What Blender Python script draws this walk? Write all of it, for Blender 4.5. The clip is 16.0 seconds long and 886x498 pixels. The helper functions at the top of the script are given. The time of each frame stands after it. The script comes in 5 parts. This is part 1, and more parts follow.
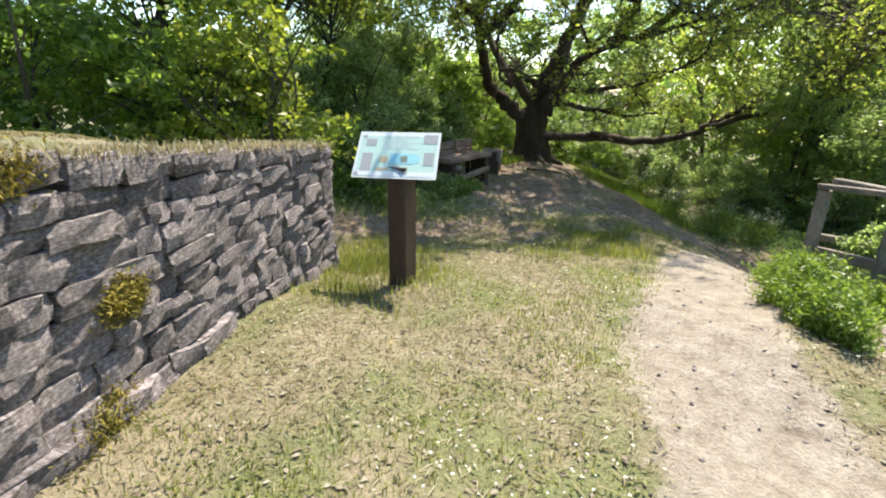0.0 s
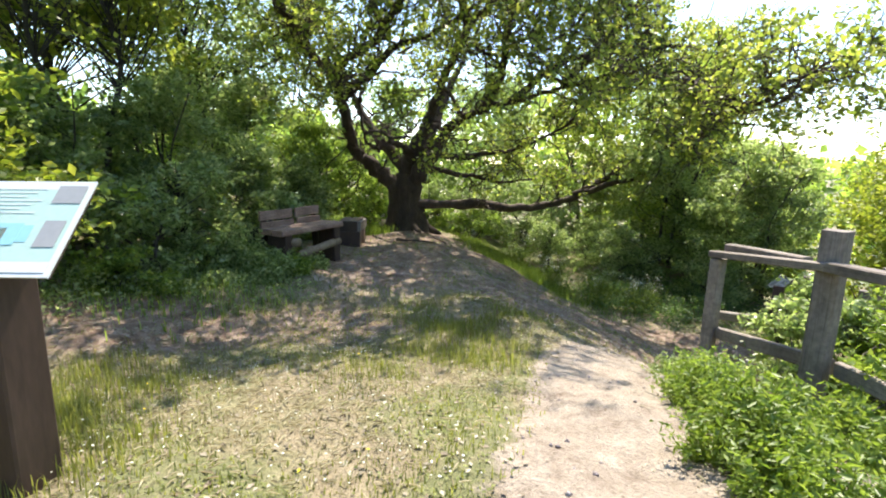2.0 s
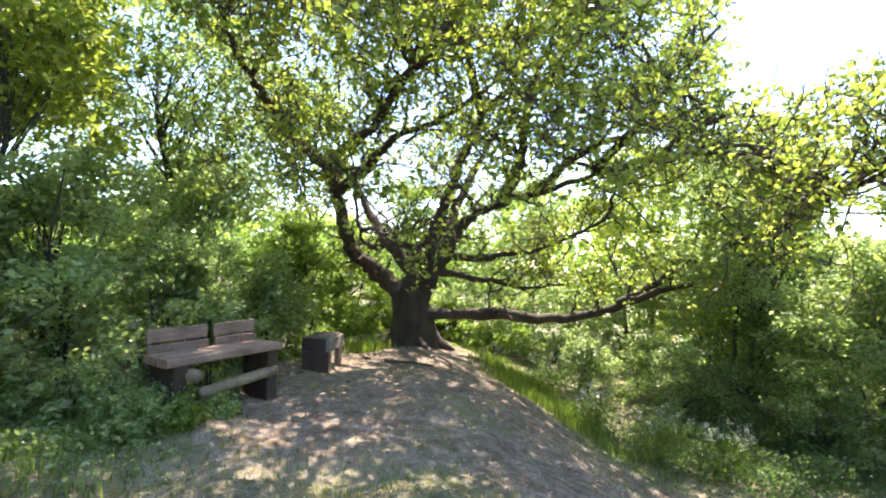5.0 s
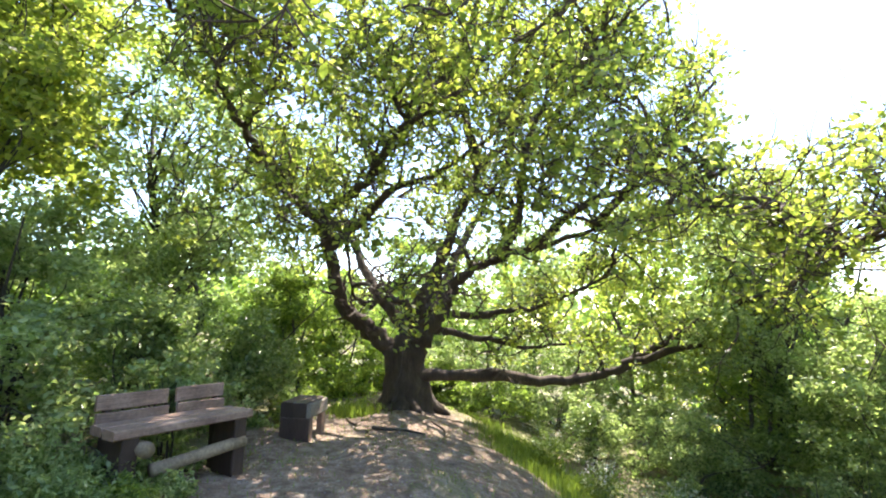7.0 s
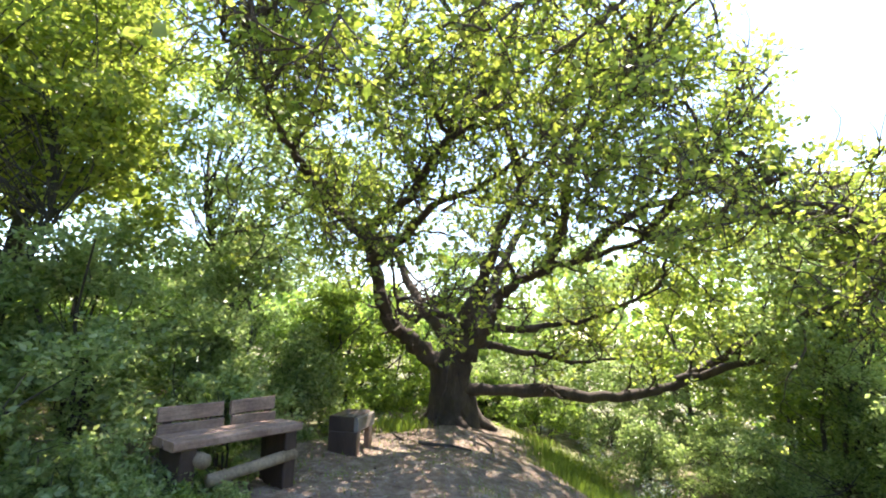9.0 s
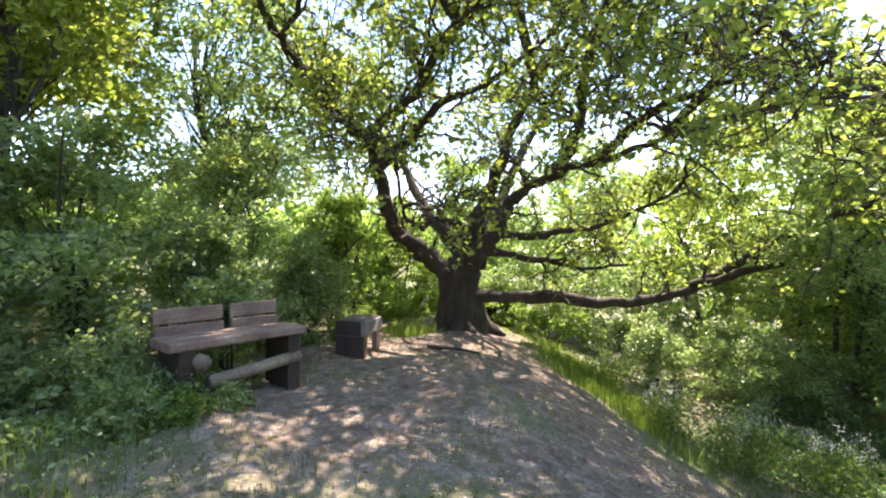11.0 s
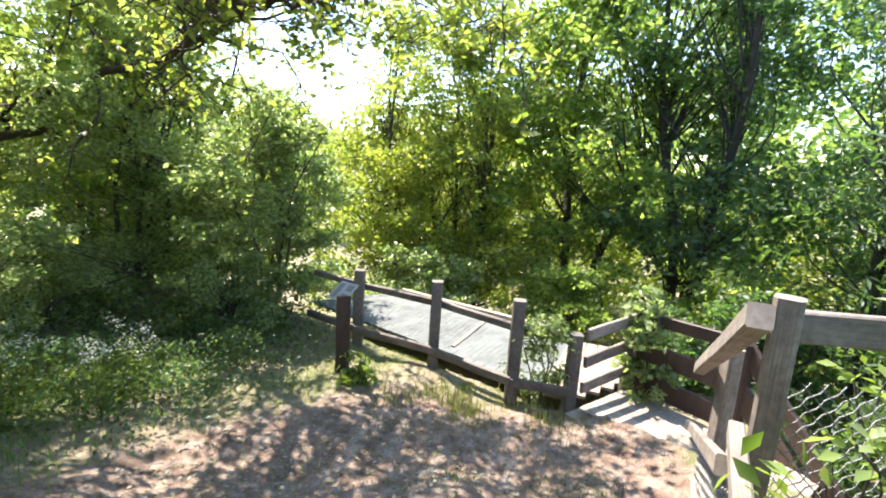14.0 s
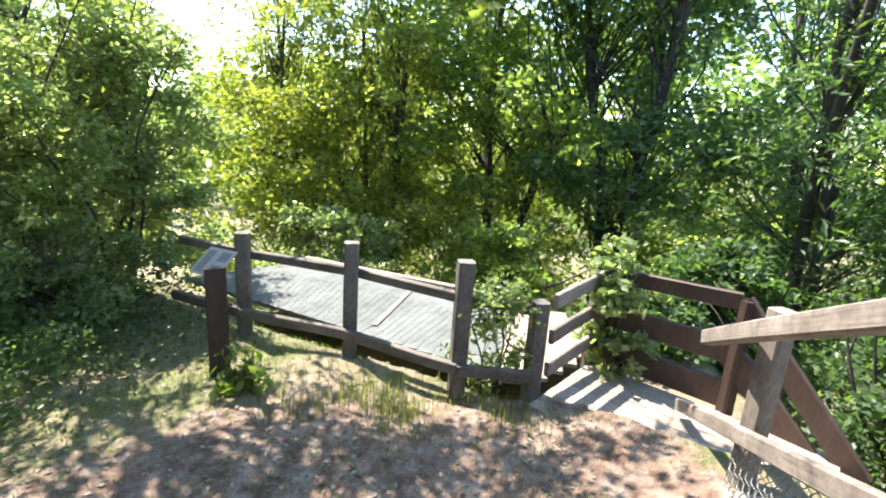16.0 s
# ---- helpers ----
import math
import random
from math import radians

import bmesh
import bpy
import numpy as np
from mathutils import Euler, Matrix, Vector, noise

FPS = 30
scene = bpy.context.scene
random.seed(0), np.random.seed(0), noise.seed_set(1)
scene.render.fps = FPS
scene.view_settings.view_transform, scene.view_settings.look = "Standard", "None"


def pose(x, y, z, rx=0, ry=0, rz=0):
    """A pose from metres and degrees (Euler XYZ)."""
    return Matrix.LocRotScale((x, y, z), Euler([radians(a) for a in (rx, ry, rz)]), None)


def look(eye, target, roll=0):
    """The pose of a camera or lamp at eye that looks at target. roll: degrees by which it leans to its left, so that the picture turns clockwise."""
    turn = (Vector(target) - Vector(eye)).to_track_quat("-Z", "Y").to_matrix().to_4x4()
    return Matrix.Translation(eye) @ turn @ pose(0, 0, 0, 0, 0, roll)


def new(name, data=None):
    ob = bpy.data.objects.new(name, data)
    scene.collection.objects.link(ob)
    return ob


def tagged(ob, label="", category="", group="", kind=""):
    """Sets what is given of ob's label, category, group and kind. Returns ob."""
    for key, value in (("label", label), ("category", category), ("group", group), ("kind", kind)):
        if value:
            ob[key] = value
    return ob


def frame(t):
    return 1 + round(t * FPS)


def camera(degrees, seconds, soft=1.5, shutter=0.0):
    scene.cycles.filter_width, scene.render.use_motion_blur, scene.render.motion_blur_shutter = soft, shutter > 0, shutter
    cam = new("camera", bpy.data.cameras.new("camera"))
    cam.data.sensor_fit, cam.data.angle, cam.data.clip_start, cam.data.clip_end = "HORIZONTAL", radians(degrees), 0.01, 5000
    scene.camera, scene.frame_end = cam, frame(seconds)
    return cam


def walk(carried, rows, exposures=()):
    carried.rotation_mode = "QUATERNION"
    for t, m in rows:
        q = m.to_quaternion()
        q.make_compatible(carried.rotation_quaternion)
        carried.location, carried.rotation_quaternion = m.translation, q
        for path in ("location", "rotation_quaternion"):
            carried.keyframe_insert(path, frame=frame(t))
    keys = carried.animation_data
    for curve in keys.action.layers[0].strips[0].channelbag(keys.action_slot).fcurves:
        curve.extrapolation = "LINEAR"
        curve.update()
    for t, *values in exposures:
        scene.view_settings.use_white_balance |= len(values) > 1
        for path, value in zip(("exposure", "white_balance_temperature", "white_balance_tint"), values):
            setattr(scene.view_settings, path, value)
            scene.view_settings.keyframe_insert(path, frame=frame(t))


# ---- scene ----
cam = camera(85.4, 16.0, soft=2.0)
METRES, EYE, TILT, LEAN, TURN = 8.0, 1.5, 0.0, 0.0, 0.0
ROWS = [
    (0.0, 0.0, 0.0, 0.0, 0.26, -19.1, -0.74),
    (0.5, 0.024, 0.0481, -0.009, -8.06, -16.51, -1.12),
    (1.0, 0.053, 0.0946, -0.0166, -10.86, -14.63, -1.25),
    (1.5, 0.0784, 0.1359, -0.0278, -12.81, -12.67, -1.36),
    (2.0, 0.1038, 0.1883, -0.028, -11.87, -10.64, -1.33),
    (2.5, 0.1321, 0.233, -0.0304, -10.12, -9.69, -1.3),
    (3.0, 0.1596, 0.2809, -0.0333, -10.56, -9.27, -1.35),
    (3.5, 0.1816, 0.3283, -0.0362, -7.51, -7.64, -1.2),
    (4.0, 0.2078, 0.3661, -0.0361, -6.69, -3.88, -1.2),
    (6.5, 0.2665, 0.4686, -0.0353, -6.03, 6.53, -1.39),
    (7.0, 0.2674, 0.4692, -0.0337, -6.21, 8.39, -1.46),
    (7.5, 0.2673, 0.4689, -0.0328, -5.71, 9.95, -1.51),
    (8.0, 0.2665, 0.4688, -0.0316, -5.23, 11.24, -1.53),
    (10.5, 0.2689, 0.482, -0.0393, 5.1, 3.18, -0.65),
    (11.0, 0.2726, 0.5186, -0.049, 0.21, -0.34, -0.84),
    (11.5, 0.3002, 0.5539, -0.0573, -11.64, -4.45, -1.51),
    (12.0, 0.3318, 0.579, -0.0611, -29.57, -5.81, -2.55),
    (12.5, 0.3602, 0.6092, -0.0653, -43.6, -6.79, -3.21),
    (13.0, 0.3869, 0.6356, -0.0703, -52.5, -10.18, -3.54),
    (13.5, 0.4106, 0.656, -0.0772, -64.14, -11.82, -3.82),
    (14.0, 0.4292, 0.6737, -0.0817, -72.0, -10.56, -3.89),
    (14.5, 0.4613, 0.683, -0.0984, -77.39, -10.33, -3.96),
    (15.0, 0.4846, 0.6949, -0.1163, -81.94, -11.47, -4.0),
    (15.5, 0.5263, 0.7137, -0.128, -85.82, -11.96, -4.01),
    (16.0, 0.5814, 0.7281, -0.1325, -83.14, -13.71, -3.97),
]
EXPOSURES = [(0.0, 1.52, 7100, 8), (1.5, 1.68, 7100, 11), (2.5, 1.82, 7000, 11), (4.0, 2.22, 7000, 13), (6.5, 2.45, 6900, 14), (8.0, 2.45, 6900, 14), (10.5, 2.25, 6900, 18), (11.5, 2.4, 6900, 19), (12.5, 2.5, 6800, 18), (13.5, 2.37, 6800, 15), (16.0, 2.27, 6700, 12)]
walk(cam, [(t, pose(0, 0, EYE, TILT, LEAN, TURN) @ pose(METRES * x, METRES * y, METRES * z, 90 + pitch, roll, yaw)) for t, x, y, z, yaw, pitch, roll in ROWS], EXPOSURES)

# world, sun and exposure
SUN_DIR = Vector((math.sin(radians(33)) * math.cos(radians(60)), math.cos(radians(33)) * math.cos(radians(60)), math.sin(radians(60))))
world = bpy.data.worlds.new("sky")
scene.world = world
world.use_nodes = True
wn = world.node_tree.nodes
sky = wn.new("ShaderNodeTexSky")
sky.sky_type = "NISHITA"
sky.sun_disc = False
sky.sun_elevation = radians(60)
sky.sun_rotation = radians(33)
sky.air_density, sky.dust_density, sky.ozone_density = 1.0, 0.2, 2.4
world.node_tree.links.new(sky.outputs[0], wn["Background"].inputs["Color"])
wn["Background"].inputs["Strength"].default_value = 0.15
sun_data = bpy.data.lights.new("sun", "SUN")
sun_data.energy, sun_data.angle, sun_data.color = 4.0, radians(0.55), (1.0, 0.95, 0.87)
sun = new("sun", sun_data)
sun.matrix_world = look(SUN_DIR * 60, (0, 0, 0))


# ---- materials ----
def material(name):
    m = bpy.data.materials.new(name)
    m.use_nodes = True
    return m, m.node_tree.nodes, m.node_tree.links, m.node_tree.nodes["Principled BSDF"]


def ramp_of(nodes, links, source, stops):
    r = nodes.new("ShaderNodeValToRGB")
    el = r.color_ramp.elements
    while len(el) < len(stops):
        el.new(0.5)
    for e, (p, c) in zip(el, stops):
        e.position, e.color = p, (*c, 1)
    links.new(source, r.inputs[0])
    return r.outputs[0]


def noise_of(nodes, links, scale, detail=4, rough=0.6, coord=None, stretch=None):
    n = nodes.new("ShaderNodeTexNoise")
    n.inputs["Scale"].default_value, n.inputs["Detail"].default_value, n.inputs["Roughness"].default_value = scale, detail, rough
    if coord is None:
        coord = nodes.new("ShaderNodeTexCoord").outputs["Object"]
    if stretch:
        mp = nodes.new("ShaderNodeMapping")
        mp.inputs["Scale"].default_value = stretch
        links.new(coord, mp.inputs[0])
        coord = mp.outputs[0]
    links.new(coord, n.inputs["Vector"])
    return n.outputs["Fac"]


def mix_of(nodes, links, fac, a, b, blend="MIX"):
    n = nodes.new("ShaderNodeMix")
    n.data_type, n.blend_type = "RGBA", blend
    for sock, v in ((n.inputs[0], fac), (n.inputs[6], a), (n.inputs[7], b)):
        if isinstance(v, (int, float)):
            sock.default_value = v
        elif isinstance(v, tuple):
            sock.default_value = (*v, 1)
        else:
            links.new(v, sock)
    return n.outputs[2]


def bump_of(nodes, links, shader, height, strength=0.4, distance=0.01):
    b = nodes.new("ShaderNodeBump")
    b.inputs["Strength"].default_value, b.inputs["Distance"].default_value = strength, distance
    links.new(height, b.inputs["Height"])
    links.new(b.outputs[0], shader.inputs["Normal"])


def leaf_material(name, dark, mid, light, glow, through_part=0.42, rough=0.45):
    """Leaves: each one its own green; thin enough for the sun to shine through."""
    m, nodes, links, p = material(name)
    geo = nodes.new("ShaderNodeNewGeometry")
    own = ramp_of(nodes, links, geo.outputs["Random Per Island"], [(0.0, dark), (0.5, mid), (1.0, light)])
    patch = ramp_of(nodes, links, noise_of(nodes, links, 0.9, 3), [(0.3, (0.55, 0.62, 0.5)), (0.7, (1.0, 1.0, 1.0))])
    col = mix_of(nodes, links, 1.0, own, patch, "MULTIPLY")
    links.new(col, p.inputs["Base Color"])
    p.inputs["Roughness"].default_value = rough
    p.inputs["Specular IOR Level"].default_value = 0.55
    t = nodes.new("ShaderNodeBsdfTranslucent")
    lit = mix_of(nodes, links, 1.0, col, glow, "MULTIPLY")
    links.new(lit, t.inputs["Color"])
    mx = nodes.new("ShaderNodeMixShader")
    mx.inputs[0].default_value = through_part
    links.new(p.outputs[0], mx.inputs[1])
    links.new(t.outputs[0], mx.inputs[2])
    links.new(mx.outputs[0], nodes["Material Output"].inputs["Surface"])
    return m


def surface(name, stops, scale=6, rough=0.8, bump=0.5, dist=0.01, fine=60, stretch=None, metal=0.0, per_object=0.25, grime=None, along=False):
    """A weathered surface: two scales of noise for colour, relief, and a tone of its own for each piece."""
    m, nodes, links, p = material(name)
    big = noise_of(nodes, links, scale, 6, 0.65, stretch=stretch)
    small = noise_of(nodes, links, fine, 4, 0.6, stretch=stretch)
    col = ramp_of(nodes, links, big, stops)
    grain = ramp_of(nodes, links, small, [(0.3, (0.72, 0.72, 0.72)), (0.7, (1.12, 1.12, 1.12))])
    col = mix_of(nodes, links, 1.0, col, grain, "MULTIPLY")
    if along:
        place = nodes.new("ShaderNodeTexCoord").outputs["UV"]
        streak = noise_of(nodes, links, 1.0, 6, 0.7, place, (3, 75, 1))
        col = mix_of(nodes, links, 1.0, col, ramp_of(nodes, links, streak, [(0.3, (0.45, 0.43, 0.41)), (0.45, (0.9, 0.9, 0.9)), (0.7, (1.25, 1.23, 1.2))]), "MULTIPLY")
    if per_object:
        info = nodes.new("ShaderNodeObjectInfo")
        tone = ramp_of(nodes, links, info.outputs["Random"], [(0.0, (1 - per_object,) * 3), (1.0, (1 + per_object * 0.6,) * 3)])
        col = mix_of(nodes, links, 1.0, col, tone, "MULTIPLY")
    if grime:
        where = ramp_of(nodes, links, noise_of(nodes, links, scale * 1.7 + 1.3, 5, 0.7), [(grime[1], (0, 0, 0)), (grime[1] + 0.08, (1, 1, 1))])
        col = mix_of(nodes, links, where, col, grime[0])
    links.new(col, p.inputs["Base Color"])
    p.inputs["Roughness"].default_value, p.inputs["Metallic"].default_value = rough, metal
    both = mix_of(nodes, links, 0.4, big, streak if along else small)
    bump_of(nodes, links, p, both, bump, dist)
    return m


OAK = leaf_material("oak_leaf", (0.12, 0.165, 0.045), (0.225, 0.265, 0.075), (0.37, 0.38, 0.12), (1.95, 1.98, 1.05), 0.66)
HEDGE = leaf_material("hedge_leaf", (0.1, 0.16, 0.052), (0.18, 0.25, 0.075), (0.31, 0.385, 0.13), (2.3, 2.3, 1.2), 0.6)
SILVER = leaf_material("pale_shrub_leaf", (0.14, 0.2, 0.085), (0.26, 0.325, 0.15), (0.43, 0.48, 0.29), (1.9, 1.95, 1.2), 0.55, 0.3)
YELLOW = leaf_material("yellow_green_leaf", (0.175, 0.24, 0.045), (0.285, 0.335, 0.07), (0.42, 0.43, 0.12), (1.7, 1.7, 0.8), 0.5)
DEEP = leaf_material("deep_green_leaf", (0.05, 0.095, 0.045), (0.09, 0.15, 0.065), (0.17, 0.24, 0.11), (2.0, 2.2, 0.9), 0.5)
GRASS = leaf_material("green_grass", (0.09, 0.135, 0.03), (0.16, 0.225, 0.05), (0.26, 0.33, 0.09), (1.7, 1.7, 0.9), 0.55)
STRAW = leaf_material("dry_grass", (0.22, 0.18, 0.105), (0.34, 0.29, 0.18), (0.47, 0.42, 0.29), (1.2, 1.1, 0.9), 0.35, 0.7)
LITTER = leaf_material("dead_leaf", (0.12, 0.085, 0.055), (0.24, 0.185, 0.135), (0.42, 0.37, 0.3), (1.0, 0.9, 0.8), 0.1, 0.7)
FRESHLEAF = leaf_material("fresh_weed_leaf", (0.13, 0.205, 0.04), (0.215, 0.3, 0.06), (0.32, 0.39, 0.11), (1.6, 1.6, 0.9), 0.5)
TURF = leaf_material("turf_leaf", (0.14, 0.17, 0.045), (0.215, 0.245, 0.07), (0.32, 0.34, 0.12), (1.6, 1.5, 0.9), 0.5, 0.6)
MOSS = leaf_material("ochre_moss", (0.16, 0.12, 0.025), (0.32, 0.24, 0.04), (0.45, 0.36, 0.08), (1.0, 1.0, 0.6), 0.2, 0.9)
PETAL = leaf_material("white_petal", (0.6, 0.6, 0.55), (0.75, 0.75, 0.7), (0.85, 0.85, 0.82), (1.0, 1.0, 1.0), 0.25)
BUTTER = leaf_material("yellow_petal", (0.7, 0.5, 0.03), (0.8, 0.6, 0.04), (0.85, 0.65, 0.05), (1.0, 1.0, 1.0), 0.25)
BARK = surface("oak_bark", [(0.25, (0.03, 0.021, 0.016)), (0.5, (0.065, 0.045, 0.034)), (0.8, (0.12, 0.088, 0.066))], 5, 0.9, 1.0, 0.03, 30, (1, 1, 0.35), 0, 0, ((0.12, 0.11, 0.03), 0.66))
BARK_GREY = surface("grey_bark", [(0.3, (0.035, 0.03, 0.024)), (0.7, (0.085, 0.072, 0.058))], 6, 0.9, 0.8, 0.02, 40)
STONE = surface("grey_stone", [(0.36, (0.14, 0.112, 0.112)), (0.5, (0.32, 0.268, 0.262)), (0.64, (0.56, 0.505, 0.51))], 11, 0.9, 1.0, 0.035, 60, None, 0, 0.38, ((0.2, 0.15, 0.09), 0.62))
EARTH = surface("dark_earth", [(0.3, (0.05, 0.04, 0.03)), (0.7, (0.13, 0.10, 0.075))], 8, 0.95, 0.8, 0.02, 60)
GREY_WOOD = surface("dark_weathered_wood", [(0.25, (0.075, 0.062, 0.054)), (0.5, (0.15, 0.127, 0.11)), (0.8, (0.25, 0.215, 0.19))], 3, 0.85, 0.5, 0.006, 30, (1, 1, 1), 0, 0.2, ((0.09, 0.1, 0.05), 0.7), True)
WOOD = surface("weathered_wood", [(0.25, (0.12, 0.097, 0.082)), (0.5, (0.235, 0.198, 0.168)), (0.8, (0.38, 0.33, 0.285))], 3, 0.85, 0.5, 0.006, 30, (1, 1, 1), 0, 0.22, ((0.12, 0.12, 0.07), 0.7), True)
BENCH_WOOD = surface("red_brown_bench_wood", [(0.25, (0.15, 0.088, 0.066)), (0.5, (0.28, 0.18, 0.135)), (0.8, (0.42, 0.295, 0.23))], 3, 0.85, 0.5, 0.006, 30, (1, 1, 1), 0, 0.2, ((0.12, 0.09, 0.06), 0.7), True)
DECK = surface("deck_plank_wood", [(0.25, (0.26, 0.21, 0.165)), (0.75, (0.43, 0.36, 0.29))], 4, 0.85, 0.4, 0.004, 40, None, 0, 0.2)
BROWN = surface("brown_stained_wood", [(0.25, (0.035, 0.02, 0.015)), (0.6, (0.075, 0.045, 0.034)), (0.85, (0.12, 0.08, 0.06))], 5, 0.55, 0.3, 0.004, 50, (1, 1, 0.2))
FRESH = surface("barked_log_wood", [(0.3, (0.15, 0.105, 0.065)), (0.7, (0.3, 0.225, 0.15))], 5, 0.8, 0.4, 0.006, 40)
STRAW_STEM = surface("dead_vine_bark", [(0.3, (0.28, 0.23, 0.16)), (0.7, (0.45, 0.39, 0.28))], 8, 0.85, 0.3, 0.002, 60, None, 0, 0)
WIRE = surface("galvanised_wire", [(0.3, (0.16, 0.165, 0.165)), (0.7, (0.28, 0.285, 0.285))], 12, 0.45, 0.1, 0.001, 80, None, 0.7, 0)
MAT_GREY = surface("gritted_grey_boards", [(0.3, (0.085, 0.094, 0.09)), (0.7, (0.165, 0.18, 0.172))], 5, 0.8, 0.3, 0.004, 90, None, 0, 0.12)


def plain(name, colour, rough=0.4):
    m, nodes, links, p = material(name)
    links.new(ramp_of(nodes, links, noise_of(nodes, links, 40), [(0.3, tuple(c * 0.92 for c in colour)), (0.7, colour)]), p.inputs["Base Color"])
    p.inputs["Roughness"].default_value = rough
    return m


PRINT_WHITE, PRINT_GREEN = plain("print_white", (0.56, 0.6, 0.6), 0.25), plain("print_pale_green", (0.38, 0.53, 0.47), 0.25)
# lightened grey: the panel's bright reflection is put into its colour
PRINT_GREY = plain("grey_print", (0.5, 0.5, 0.52), 0.3)
PRINT_DARK, PRINT_BLUE, PRINT_TAN = plain("print_grey_photo", (0.29, 0.3, 0.3), 0.25), plain("print_blue", (0.25, 0.5, 0.55), 0.25), plain("print_tan", (0.4, 0.33, 0.2), 0.25)


def ground_material():
    m, nodes, links, p = material("meadow_ground")
    coord = nodes.new("ShaderNodeTexCoord").outputs["Object"]
    big, mid, fine = (noise_of(nodes, links, s, 5, 0.65, coord) for s in (0.9, 7, 55))
    green = ramp_of(nodes, links, mid, [(0.3, (0.18, 0.19, 0.075)), (0.7, (0.29, 0.3, 0.13))])
    straw = ramp_of(nodes, links, mid, [(0.3, (0.3, 0.24, 0.14)), (0.7, (0.48, 0.4, 0.26))])
    turf = mix_of(nodes, links, ramp_of(nodes, links, big, [(0.45, (0, 0, 0)), (0.56, (1, 1, 1))]), straw, green)
    sand = ramp_of(nodes, links, mid, [(0.3, (0.27, 0.2, 0.15)), (0.45, (0.42, 0.345, 0.27)), (0.7, (0.56, 0.48, 0.39))])
    soil = ramp_of(nodes, links, mid, [(0.3, (0.17, 0.096, 0.064)), (0.5, (0.36, 0.248, 0.182)), (0.7, (0.58, 0.47, 0.375))])
    grit = ramp_of(nodes, links, fine, [(0.3, (0.42, 0.42, 0.42)), (0.7, (0.76, 0.76, 0.76))])

    def mask(name):
        a = nodes.new("ShaderNodeAttribute")
        a.attribute_name = name
        add = nodes.new("ShaderNodeMath")
        add.operation = "MULTIPLY_ADD"
        links.new(mid, add.inputs[0])
        add.inputs[1].default_value = 0.9
        links.new(a.outputs["Fac"], add.inputs[2])
        return ramp_of(nodes, links, add.outputs[0], [(0.8, (0, 0, 0)), (1.05, (1, 1, 1))])
    col = mix_of(nodes, links, mask("soil"), turf, soil)
    col = mix_of(nodes, links, mask("sand"), col, sand)
    col = mix_of(nodes, links, 1.0, col, grit, "MULTIPLY")
    links.new(col, p.inputs["Base Color"])
    p.inputs["Roughness"].default_value = 0.95
    bump_of(nodes, links, p, mix_of(nodes, links, 0.35, mid, fine), 1.0, 0.05)
    return m


# ---- mesh helpers ----
rng = np.random.default_rng(7)


def finish(name, me, mat, parent=None, label="", smooth=False):
    me.materials.append(mat)
    if smooth:
        me.shade_smooth()
    ob = new(name, me)
    ob.parent = parent
    return tagged(ob, label)


def array_mesh(name, verts, faces):
    """A mesh from arrays of corners and of faces of one size."""
    me = bpy.data.meshes.new(name)
    verts, faces = np.asarray(verts, np.float32), np.asarray(faces, np.int32)
    me.vertices.add(len(verts))
    me.vertices.foreach_set("co", verts.ravel())
    me.loops.add(faces.size)
    me.loops.foreach_set("vertex_index", faces.ravel())
    me.polygons.add(len(faces))
    me.polygons.foreach_set("loop_start", np.arange(0, faces.size, faces.shape[1], dtype=np.int32))
    me.update(calc_edges=True)
    return me


def part(name, bm, mat, parent=None, label="", smooth=False):
    me = bpy.data.meshes.new(name)
    bm.to_mesh(me)
    bm.free()
    return finish(name, me, mat, parent, label, smooth)


def thing(name, label, category, at=(0, 0, 0), group=""):
    ob = new(name)
    ob.location = at
    return tagged(ob, label, category, group)


def beam(bm, a, b, w, h, bevel=0.008, wobble=0.004, up=(0, 0, 1), cuts=3):
    """A worn timber from a to b, w wide and h high, with softened edges."""
    a, b = Vector(a), Vector(b)
    d = (b - a)
    length = d.length
    d.normalize()
    side = d.cross(Vector(up))
    if side.length < 1e-3:
        side = Vector((1, 0, 0))
    side.normalize()
    top = side.cross(d)
    k = min(w, h) * 0.5 - 0.001
    c = min(bevel, k)
    ring = [(-w / 2 + c, -h / 2), (w / 2 - c, -h / 2), (w / 2, -h / 2 + c), (w / 2, h / 2 - c), (w / 2 - c, h / 2), (-w / 2 + c, h / 2), (-w / 2, h / 2 - c), (-w / 2, -h / 2 + c)]
    uv = bm.loops.layers.uv.verify()
    start, rows = random.uniform(0, 9), []
    for i in range(cuts + 1):
        f = i / cuts
        o = a + d * length * f + side * random.uniform(-wobble, wobble) + top * random.uniform(-wobble, wobble)
        rows.append([bm.verts.new(o + side * x + top * y) for x, y in ring])
    for i, (r0, r1) in enumerate(zip(rows, rows[1:])):
        for j in range(8):
            face = bm.faces.new((r0[j], r1[j], r1[(j + 1) % 8], r0[(j + 1) % 8]))
            wide = w if j % 4 == 0 else h if j % 4 == 2 else c
            for loop, (fu, fv) in zip(face.loops, ((0, 0), (1, 0), (1, 1), (0, 1))):
                loop[uv].uv = (start + length * (i + fu) / cuts, start + j * 0.7 + fv * wide)
    bm.faces.new(rows[0])
    bm.faces.new(rows[-1][::-1])


def timber(name, a, b, w, h, mat, parent=None, label="", **kw):
    """One timber as a mesh whose origin lies at the world's own, or at its parent's."""
    bm = bmesh.new()
    off = Vector(parent.location) if parent else Vector()
    beam(bm, Vector(a) - off, Vector(b) - off, w, h, **kw)
    return part(name, bm, mat, parent, label)


